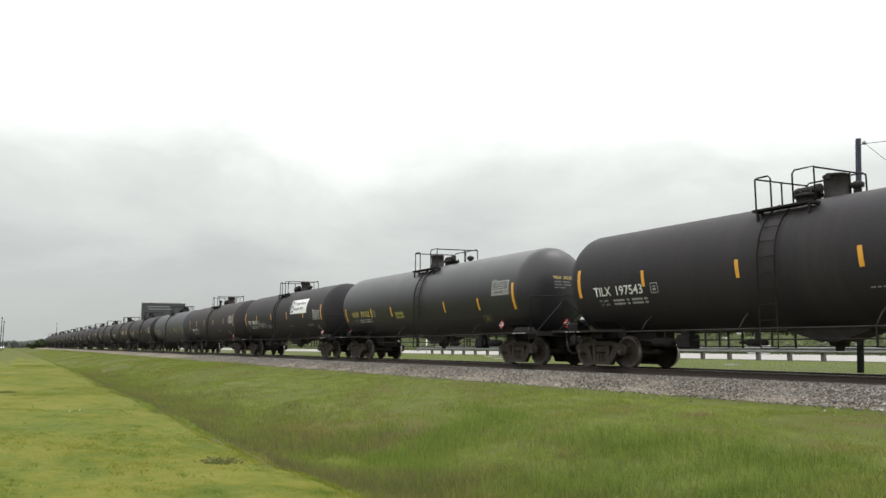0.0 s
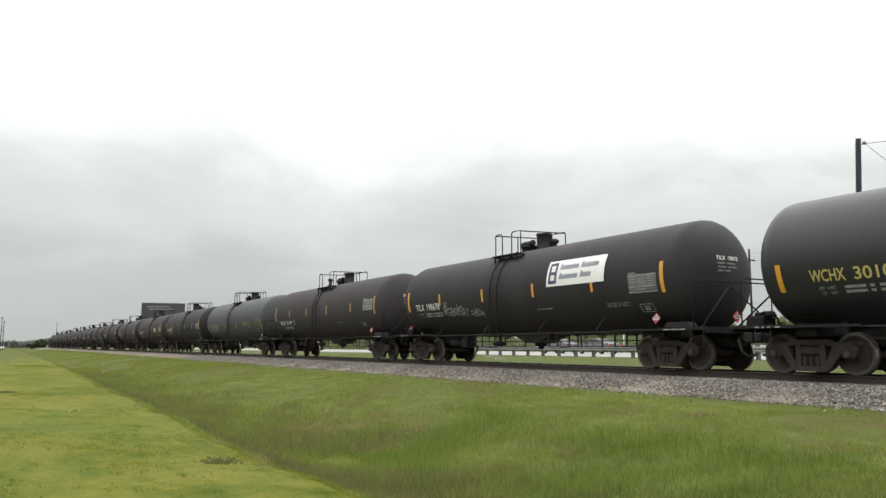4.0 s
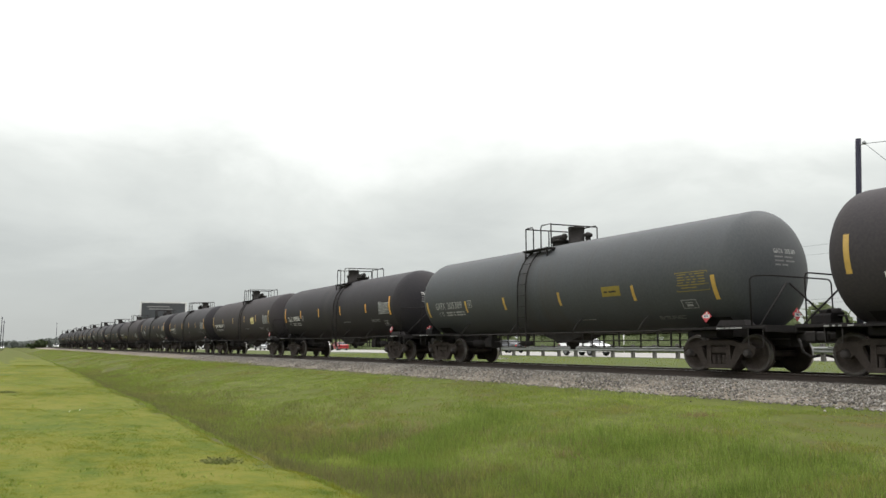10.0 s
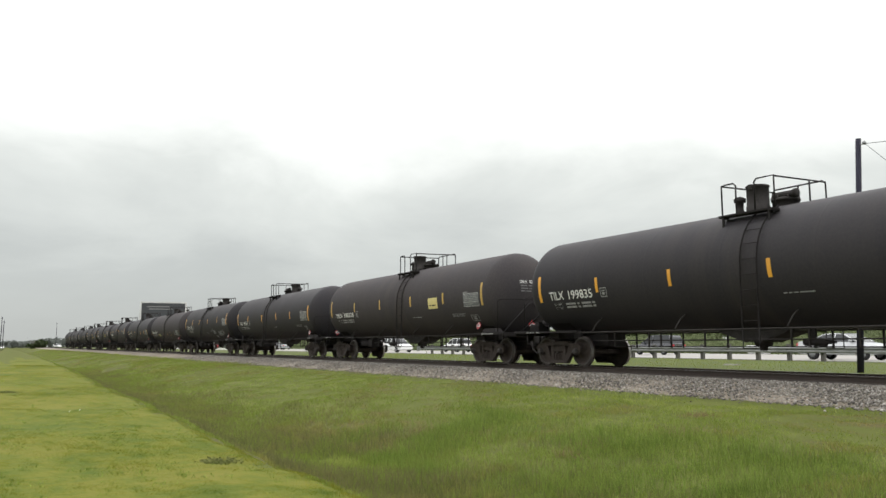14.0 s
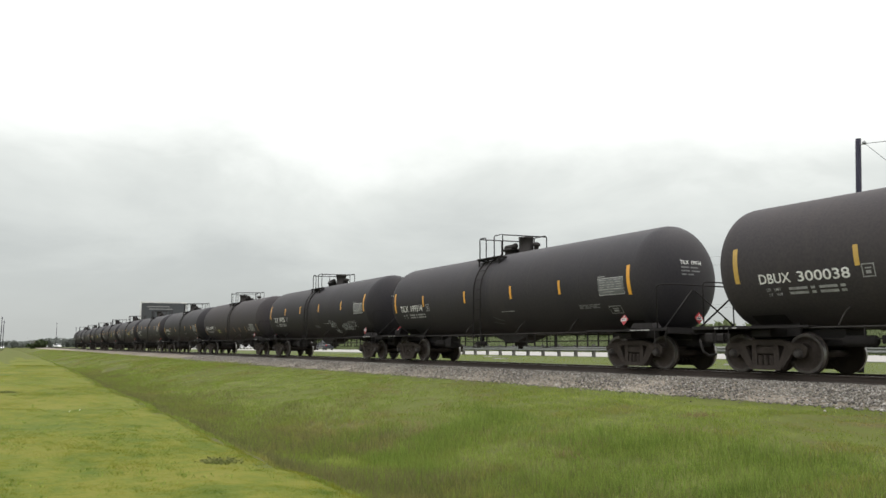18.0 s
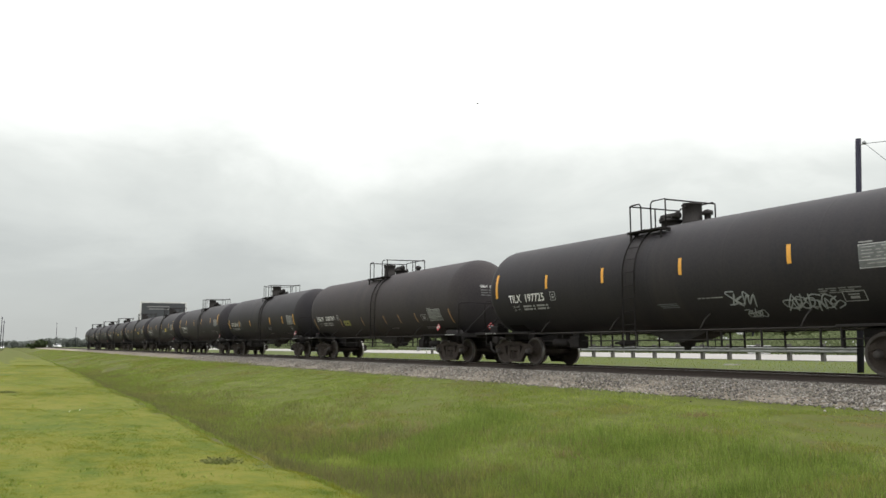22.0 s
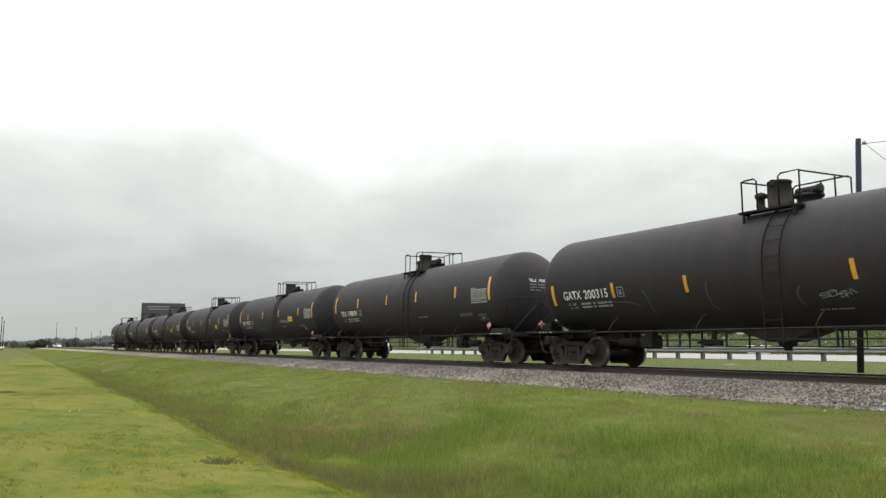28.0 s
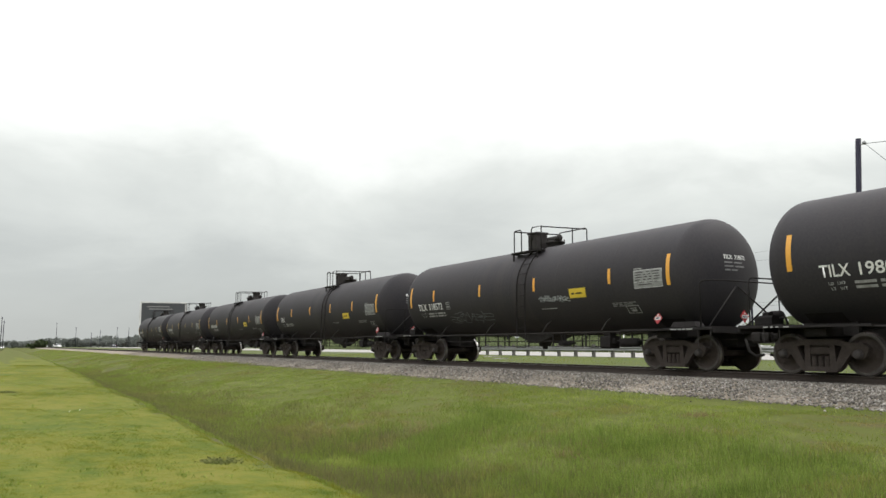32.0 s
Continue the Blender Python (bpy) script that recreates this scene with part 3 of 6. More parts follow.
def build_road():
    road = tagged(new("road", Shape().box((-2500, 20.0, -0.3), (900, 49.0, -0.07)).mesh("road", M["concrete"])), "pale concrete highway beside the railway", "road", "", "structure")
    return road


def build_guardrail():
    """A steel beam on short posts along the highway's near shoulder, ending in a flared terminal."""
    y, step = 18.95, 1.905
    g = thing("guardrail", "weathered steel guardrail on grey posts along the highway", "guardrail", kind="structure")
    wave = [(0.0, 0.44), (-0.07, 0.49), (-0.07, 0.54), (0.0, 0.585), (0.0, 0.615), (-0.07, 0.66), (-0.07, 0.71), (0.0, 0.755)]
    loop = wave + [(a + 0.012, b) for a, b in wave[::-1]]
    n = len(loop)
    beam = Shape().add([(x, a, b - 0.03) for x in (0, -2 * step - 0.05) for a, b in loop], [(i, (i + 1) % n, (i + 1) % n + n, i + n) for i in range(n)] + [tuple(range(n)), tuple(range(2 * n - 1, n - 1, -1))]).mesh("beam", M["zinc"])
    post = Shape().box((-0.09, 0.09, -0.25), (0.09, 0.29, 0.86), 0.012).box((-0.07, 0.0, 0.42), (0.07, 0.10, 0.76)).mesh("post", M["post"])
    for k in range(46):
        x = -23.95 + 1.905 * 24 - step * k
        if k % 2 == 0:
            part("beam", beam, None, g, at=pose(x, y + 0.004 * (k // 2 % 2), -0.09))
        part("post", post, None, g, at=pose(x, y, -0.09 + random.uniform(-0.02, 0.02), 0, random.uniform(-1, 1), 0))
    end = Shape().box((-0.5, -0.05, 0.30), (0.0, 0.02, 0.72), 0.01).box((-0.62, -0.12, 0.26), (-0.5, 0.10, 0.76), 0.03)
    part("terminal", end, M["zinc"], g, at=pose(-23.95 + 1.905 * 24 - step * 46, y, -0.09))


def build_pole(name, x, y, h, r, lean, label):
    base = float(ground_z(np.array([x]), np.array([y]))[0])
    p = thing(name, label, "utility pole", at=pose(x, y, base, 0, lean, 0))
    part("shaft", Shape().tube([(0, 0, -0.3), (0, 0, h * 0.5), (0, 0, h)], r, 12, r2=r * 0.8), M["pole"], p)
    return p


def build_near_pole():
    p = build_pole("utility_pole", -14.85, 7.4, 7.62, 0.105, 3.3, "dark treated timber utility pole beyond the track")
    part("insulator", Shape().lathe([(0, 0.0), (0, 0.05), (0.05, 0.07), (0.1, 0.045), (0.14, 0.0)], "z", 12, (0.2, 0, 7.4)).tube([(0, 0, 7.42), (0.2, 0, 7.42)], 0.02, 6), M["steel"], p)
    top = (-14.2, 7.4, 7.2)
    for end in ((8.0, 8.5, 5.2), (-9.0, 7.6, 2.0)):
        pts = [(top[0] + (end[0] - top[0]) * u, top[1] + (end[1] - top[1]) * u, top[2] + (end[2] - top[2]) * u - 0.5 * u * (1 - u)) for u in [i / 8 for i in range(9)]]
        tagged(part("guy_cable", Shape().tube(pts, 0.010, 5), M["wire"]), "thin pale guy cable hung from the timber pole", "cable", "pole cables")
    for z in (12.0, 11.0, 6.1, 5.7):
        pts = [(-480 + 10 * i, 60, z - 0.35 * math.sin(math.pi * (i % 5) / 5)) for i in range(60)]
        tagged(part("power_line", Shape().tube(pts, 0.010, 4), M["wire"]), "thin power line strung along the highway", "cable", "power lines")
    for k in range(10):
        q = build_pole("power_pole", -480 + 50 * k + 20, 60, 12.4, 0.14, 0, "grey timber pole carrying the power lines")
        tagged(q, group="power poles")
        part("crossarm", Shape().box((-0.06, -0.9, 11.0), (0.06, 0.9, 11.15)), M["pole"], q)


def blades(name, x, y, high, wide, lean, mat, label, seed, parent=None, bent=True):
    """Grass blades rooted at x, y: narrow and tapering, bent half way up, or short and straight."""
    rng = np.random.default_rng(seed)
    n = len(x)
    a = rng.random(n) * 6.283
    h = high * (0.55 + 0.75 * rng.random(n))
    w = wide * (0.7 + 0.6 * rng.random(n))
    b = rng.random(n) * 6.283
    ln = lean * h * rng.random(n)
    base = np.stack([x, y, ground_z(x, y) - 0.015], -1)
    side = np.stack([np.cos(a) * w / 2, np.sin(a) * w / 2, np.zeros(n)], -1)
    out = np.stack([np.cos(b) * ln, np.sin(b) * ln, np.zeros(n)], -1)
    up = np.stack([np.zeros(n), np.zeros(n), h], -1)
    tip = base + up * (1 - 0.25 * lean) + out
    if not bent:
        return soup(name, np.stack([base - side, base + side, tip], 1).reshape(-1, 3), np.arange(3 * n).reshape(n, 3), mat, label, "grass", "stuff", parent)
    mid = base + up * 0.55 + out * 0.4
    v = np.stack([base - side, base + side, mid - side * 0.7, mid + side * 0.7, tip], 1).reshape(-1, 3)
    tri = (5 * np.arange(n)[:, None, None] + np.array([[0, 1, 3], [0, 3, 2], [2, 3, 4]])[None]).reshape(-1, 3)
    return soup(name, v, tri, mat, label, "grass", "stuff", parent)


def patchy(x, y, seed, scale):
    """Smooth random patches from -1 to 1."""
    rng = np.random.default_rng(seed)
    out = np.zeros(len(x))
    for k in range(6):
        a, b, c = rng.normal() / scale, rng.normal() / scale, rng.random() * 6.28
        out += np.sin(a * x + b * y + c)
    return out / 3


def build_grass():
    rng = np.random.default_rng(11)
    n = 750000
    x = -5.5 - 60 * rng.random(n) ** 2.2
    y = -18.6 + 6.2 * rng.random(n)
    keep = (y + wander(x) < -13.03 + 0.05 * patchy(x, y, 3, 0.25)) & (rng.random(n) < 1.15 + 0.4 * patchy(x, y, 15, 0.12))
    x, y = x[keep], y[keep]
    lip = np.exp(-((y + wander(x) + 13.0) / 0.22) ** 2)
    hh = 0.032 * (1 + 0.35 * patchy(x, y, 4, 0.7) + 0.30 * patchy(x, y, 14, 0.14) + 0.35 * lip).clip(0.4, 2.2)
    blades("lawn_grass", x, y, hh, 0.009, 1.3, island_vary(M["blade"], 0.80, 1.18), "short bright green lawn grass on the bank", 1, bent=False)
    n = 430000
    x = -3.0 - 72 * rng.random(n) ** 1.9
    y = -13.2 + 9.8 * rng.random(n)
    deep = np.exp(-((y + 11.2) / 1.6) ** 2)
    tuft = patchy(x, y, 16, 0.16)
    bare = (patchy(x, y, 17, 0.45) > 1.2) & (y > -9.5) & (rng.random(n) < 0.8)
    keep = (y + wander(x) > -13.05) & ~bare & (rng.random(n) < 1.0 + 0.45 * tuft)
    hh = (0.065 + 0.11 * deep + 0.025 * patchy(x, y, 5, 0.9) + 0.022 * tuft).clip(0.03, 0.5) * np.where(rng.random(n) < 0.02, 1.9, 1.0) * np.clip((-3.2 - y) / 1.5, 0.5, 1)
    dry = keep & ((patchy(x, y, 6, 1.1) + 0.55 * rng.normal(size=n)) > 1.25)
    keep &= ~dry
    blades("tall_grass", x[keep], y[keep], hh[keep], 0.0095, 0.9, island_vary(M["tall"], 0.74, 1.20), "rank green grass growing in the ditch and on its slope", 2)
    blades("dry_grass", x[dry], y[dry], hh[dry] * 1.05, 0.007, 0.8, island_vary(M["straw"], 0.5, 1.3), "dry brown stems among the ditch grass", 3)
    n = 120000
    x = -4.0 - 62 * rng.random(n) ** 1.7
    y = -12.9 + 4.6 * rng.random(n) ** 1.35
    keep = (y + wander(x) > -12.75) & (patchy(x, y, 18, 0.45) + 0.6 * rng.normal(size=n) + 0.8 * (y < -10.6) > 0.15 + 0.55 * (y + 10.6).clip(0, 3))
    x, y = x[keep], y[keep]
    blades("sedge", x, y, (0.20 + 0.07 * patchy(x, y, 19, 0.4)).clip(0.08, 0.4), 0.008, 0.55, island_vary(M["sedge"], 0.5, 1.3), "dull olive and brown sedge standing in the ditch", 7)
    n = 30000
    x = -5.0 - 34 * rng.random(n) ** 1.7
    y = -11.6 + 7.6 * rng.random(n)
    keep = patchy(x, y, 9, 0.6) + 0.6 * rng.normal(size=n) > 0.65
    x, y = x[keep], y[keep]
    blades("fresh_grass", x, y, (0.15 + 0.06 * patchy(x, y, 10, 0.5)).clip(0.07, 0.34), 0.006, 0.7, island_vary(M["fresh"], 0.7, 1.3), "longer fresh green grass in tufts on the slope", 6)
    n = 46000
    x = -4.5 - 11 * rng.random(n) ** 1.2
    y = -10.9 + 3.6 * rng.random(n)
    keep = patchy(x, y, 23, 0.5) + 0.5 * rng.normal(size=n) > 0.1
    x, y = x[keep], y[keep]
    blades("lush_grass", x, y, (0.22 + 0.07 * patchy(x, y, 24, 0.35)).clip(0.1, 0.4), 0.007, 0.6, island_vary(M["lush"], 0.6, 1.35), "long lush green grass low on the ditch slope", 8)
    n = 80000
    x = -45 - 190 * rng.random(n) ** 1.3
    y = -12.6 + 10.2 * rng.random(n)
    keep = y + wander(x) > -12.9
    x, y = x[keep], y[keep]
    blades("distant_grass", x, y, 0.12 + 0.03 * patchy(x, y, 8, 3.0), 0.035, 1.1, M["tall"], "rank green grass along the distant ditch", 5, bent=False)
    n = 26000
    x = -10 - 60 * rng.random(n)
    y = 3.7 + 15 * rng.random(n)
    blades("verge_grass", x, y, 0.10 + 0 * x, 0.02, 0.8, M["tall"], "short green grass between track and highway", 4, bent=False)
    n = 900
    cx, cy = -6.0 - 40 * rng.random(n) ** 1.8, -18.4 + 5.2 * rng.random(n)
    off = rng.normal(size=(n, 16, 2)) * (0.03 + 0.06 * rng.random((n, 1, 1)))
    x, y = (cx[:, None] + off[..., 0]).ravel(), (cy[:, None] + off[..., 1]).ravel()
    keep = y + wander(x) < -13.05
    blades("lawn_tufts", x[keep], y[keep], 0.050 + 0.020 * patchy(x[keep], y[keep], 31, 0.5), 0.008, 0.9, island_vary(M["lush"], 0.6, 1.2), "small darker green tufts standing in the lawn", 9)
    hx, hy, hr = (np.array(v) for v in zip(*((-9.85, -8.36, 0.42), (-8.94, -7.21, 0.34), (-12.34, -8.75, 0.36), (-9.46, -8.98, 0.26), (-13.9, -9.08, 0.42), (-9.68, -5.84, 0.3), (-17.2, -8.6, 0.5), (-20.5, -7.4, 0.6))))
    q = rng.normal(size=(len(hx), 420, 2)) * hr[:, None, None] * np.array([0.75, 0.4])
    x, y = (hx[:, None] + q[..., 0]).ravel(), (hy[:, None] + q[..., 1]).ravel()
    blades("dead_grass", x, y, 0.105 + 0 * x, 0.007, 1.3, island_vary(M["dead"], 0.5, 1.3), "flattened dead brown grass in patches on the slope", 10)
    for k, (px, py, r, hgt, count) in enumerate(((-10.2, -14.08, 0.40, 0.085, 260), (-28.1, -16.3, 0.42, 0.13, 160), (-29.0, -14.75, 0.55, 0.07, 120), (-79.0, -14.5, 1.4, 0.12, 200))):
        q = rng.normal(size=(count, 2)) * r * 0.45
        w = blades("weed_clump", px + q[:, 0] * 0.9, py + q[:, 1] * 0.7, 0.7 * hgt * np.ones(count), 0.034, 1.5, M["weed"], "dark green weed clump in the lawn", 20 + k)
        tagged(w, "low dark green weed clump growing in the lawn", "weed", "lawn weeds")
    for px, py in ((-18.83, -15.18), (-19.19, -14.95)):
        z = float(ground_z(np.array([px]), np.array([py]))[0])
        fl = thing("wildflower", "small white wildflower standing in the lawn", "flower", "lawn flowers", pose(px, py, z, 25, 0, 30))
        part("stem", Shape().tube([(0, 0, -0.01), (0, 0, 0.07)], 0.003, 5), M["tall"], fl)
        petals = Shape()
        for a in range(7):
            c, d = math.cos(a * 0.8976), math.sin(a * 0.8976)
            petals.add([(0, 0, 0.07), (0.014 * c - 0.006 * d, 0.014 * d + 0.006 * c, 0.078), (0.022 * c, 0.022 * d, 0.074), (0.014 * c + 0.006 * d, 0.014 * d - 0.006 * c, 0.078)], [(0, 1, 2, 3)])
        part("petals", petals, M["carwhite"], fl)


def build_slabs():
    for x, y, w, d in ((-22.75, 10.9, 0.5, 0.45), (-40.6, 11.0, 0.9, 0.6), (-47.0, 14.7, 1.2, 0.8)):
        z = float(ground_z(np.array([x]), np.array([y]))[0])
        tagged(part("concrete_slab", Shape().box((x - w / 2, y - d / 2, z - 0.1), (x + w / 2, y + d / 2, z + 0.05), 0.02), M["concrete"]), "small pale concrete slab set in the grass", "slab", "concrete slabs")


# ---- the train: seventeen tank cars ----
R, AXIS, PITCH = 1.527, 2.537, 18.02
SHELL, DOME = 7.48, 0.72


def on_tank(x, s, out=0.0, side=-1):
    """The point of the tank's near side at x, s metres up round the shell from its middle height."""
    a = s / R
    return (x, side * (R + out) * math.cos(a), AXIS + (R + out) * math.sin(a))


def arc(z):
    """The way round the shell at which it has the height z."""
    return R * math.asin((z - AXIS) / R)


def patch(x0, x1, s0, s1, out=0.006, slant=0.0, n=5, side=-1):
    """A sheet that lies on the shell."""
    v, f = [], []
    for i in range(n + 1):
        s = s0 + (s1 - s0) * i / n
        dx = slant * (i / n - 0.5)
        v += [on_tank(x0 + dx, s, out, side), on_tank(x1 + dx, s, out, side)]
    f = [(2 * i, 2 * i + 1, 2 * i + 3, 2 * i + 2) for i in range(n)]
    return Shape().add(v, f if side < 0 else [q[::-1] for q in f], 0, True)


def stencil(text, x, s, size, width=None, out=0.008):
    """Lettering that follows the shell, its left foot at x and s."""
    cu = bpy.data.curves.new("stencil", "FONT")
    cu.body, cu.size, cu.resolution_u, cu.offset = text, size / 0.7, 3, size * 0.018
    ob = bpy.data.objects.new("stencil", cu)
    scene.collection.objects.link(ob)
    me = bpy.data.meshes.new_from_object(ob.evaluated_get(bpy.context.evaluated_depsgraph_get()))
    bpy.data.objects.remove(ob)
    xs = [v.co.x for v in me.vertices]
    k = width / max(xs) if width else 1.0
    for v in me.vertices:
        v.co = on_tank(x + v.co.x * k, s + v.co.y, out)
    return me


def bars(x, s, rows, size, out=0.007):
    """Lines of writing too small to read, as plain bars: rows of (start, length) lists."""
    sh = Shape()
    for i, row in enumerate(rows):
        for a, w in row:
            p = patch(x + a, x + a + w, s - i * size * 1.75, s - i * size * 1.75 + size, out, 0, 1)
            sh.add(p.v, p.f)
    return sh


def tank_shape():
    prof = []
    for i in range(11):
        a = math.pi / 2 * i / 10
        prof.append((-SHELL - DOME * math.cos(a), max(0.002, R * math.sin(a))))
    seams = []
    for c in (-5.1, -2.55, 0.0, 2.55, 5.1):
        seams += [(c - 0.12, R), (c - 0.05, R), (c - 0.03, R), (c - 0.012, R + 0.0025), (c + 0.012, R + 0.0025), (c + 0.03, R), (c + 0.05, R), (c + 0.12, R)]
    prof += [(-7.44, R), (-7.3, R)] + seams + [(7.3, R), (7.44, R)] + [(-a, r) for a, r in prof[10::-1]]
    return Shape().lathe(prof, "x", 64, (0, 0, AXIS))


def side_frame():
    """A cast truck side: a bowed top member, sloping tension members and a window for the springs."""
    s = Shape()
    top = [(-1.12, 0.60), (-0.98, 0.70), (-0.62, 0.71), (-0.45, 0.78), (0.45, 0.78), (0.62, 0.71), (0.98, 0.70), (1.12, 0.60), (1.10, 0.50), (0.92, 0.58), (0.62, 0.59), (0.42, 0.65), (-0.42, 0.65), (-0.62, 0.59), (-0.92, 0.58), (-1.10, 0.50)]
    s.plate(top, -1.07, -0.92)
    for k in (-1, 1):
        leg = [(k * 0.82, 0.60), (k * 0.53, 0.62), (k * 0.36, 0.24), (k * 0.44, 0.10)]
        s.plate(leg[::k] if k > 0 else leg[::-1], -1.06, -0.93)
        col = [(k * 0.35, 0.68), (k * 0.23, 0.68), (k * 0.23, 0.16), (k * 0.38, 0.16)]
        s.plate(col, -1.05, -0.94)
        jaw = [(k * 1.08, 0.62), (k * 0.70, 0.62), (k * 0.72, 0.44), (k * 0.80, 0.36), (k * 0.98, 0.36), (k * 1.07, 0.44)]
        s.plate(jaw, -1.05, -0.95)
    s.plate([(-0.46, 0.19), (0.46, 0.19), (0.40, 0.08), (-0.40, 0.08)], -1.08, -0.90)
    s.box((-0.23, -1.035, 0.44), (0.23, -0.86, 0.63), 0.03)
    for x in (-0.15, 0.0, 0.15):
        s.lathe([(0.19, 0.055), (0.22, 0.07), (0.25, 0.055), (0.28, 0.07), (0.31, 0.055), (0.34, 0.07), (0.37, 0.055), (0.42, 0.07)], "z", 10, (x, -1.0, 0))
    return s


def axle_shape():
    """A wheelset: two dished wheels with flanges on one axle."""
    s = Shape()
    s.tube([(0, -1.08, 0), (0, 1.08, 0)], 0.08, 12, 0)
    for k in (-1, 1):
        y = k * 0.755
        prof = [(-0.068, 0.0), (-0.068, 0.13), (-0.02, 0.16), (0.0, 0.34), (-0.055, 0.385)]
        s.lathe([(y + k * -a, r) for a, r in prof], "y", 36, mi=0)
        s.lathe([(y + k * 0.055, 0.385), (y + k * 0.062, 0.447), (y + k * 0.058, 0.453)], "y", 36, mi=2)
        s.lathe([(y + k * 0.058, 0.453), (y - k * 0.03, 0.459)], "y", 36, mi=1)
        s.lathe([(y - k * 0.03, 0.459), (y - k * 0.048, 0.482), (y - k * 0.068, 0.48), (y - k * 0.07, 0.40), (y - k * 0.03, 0.33), (y - k * 0.05, 0.13), (y - k * 0.05, 0.0)], "y", 36, mi=0)
        for h in range(3):
            a = h * 2.094
            s.lathe([(y + k * 0.066, 0.0), (y + k * 0.07, 0.03), (y + k * 0.062, 0.035)], "y", 8, (0.27 * math.cos(a), 0, 0.27 * math.sin(a)), mi=0)
    return s


def build_trucks(car):
    axles = []
    frame_me = side_frame().mesh("side_frame", M["grime"])
    other = Shape()
    src = side_frame()
    other.add([(x, -y, z) for x, y, z in src.v], [q[::-1] for q in src.f])
    other_me = other.mesh("side_frame", M["grime"])
    axle_me = axle_shape().mesh("wheelset", [M["wheel"], M["tread"], M["rim"]])
    beam = Shape().box((-0.2, -0.98, 0.46), (0.2, 0.98, 0.78), 0.05).lathe([(0.78, 0.2), (0.86, 0.2), (0.86, 0.0)], "z", 16)
    beam.box((-0.62, -0.86, 0.30), (-0.52, 0.86, 0.44), 0.02).box((0.52, -0.86, 0.30), (0.62, 0.86, 0.44), 0.02)
    beam_me = beam.mesh("truck_bolster", M["grime"])
    capm = Shape().lathe([(-1.15, 0.0), (-1.15, 0.07), (-1.13, 0.085), (-1.10, 0.09), (-1.07, 0.105), (-0.94, 0.115)], "y", 18).mesh("bearing_cap", M["cap"])
    for n, k in enumerate((-1, 1)):
        truck = new("truck")
        truck.parent = car
        truck.matrix_basis = pose(k * 6.89, 0, 0)
        part("side_frame", frame_me, None, truck)
        part("side_frame", other_me, None, truck)
        part("truck_bolster", beam_me, None, truck)
        for a in (-0.889, 0.889):
            ax = part("wheelset", axle_me, None, truck, at=pose(a, 0, 0.457))
            axles.append((ax, a))
            for m in (pose(a, 0, 0.457), pose(a, 0, 0.457, 0, 0, 180)):
                part("bearing_cap", capm, None, truck, at=m)
    return axles


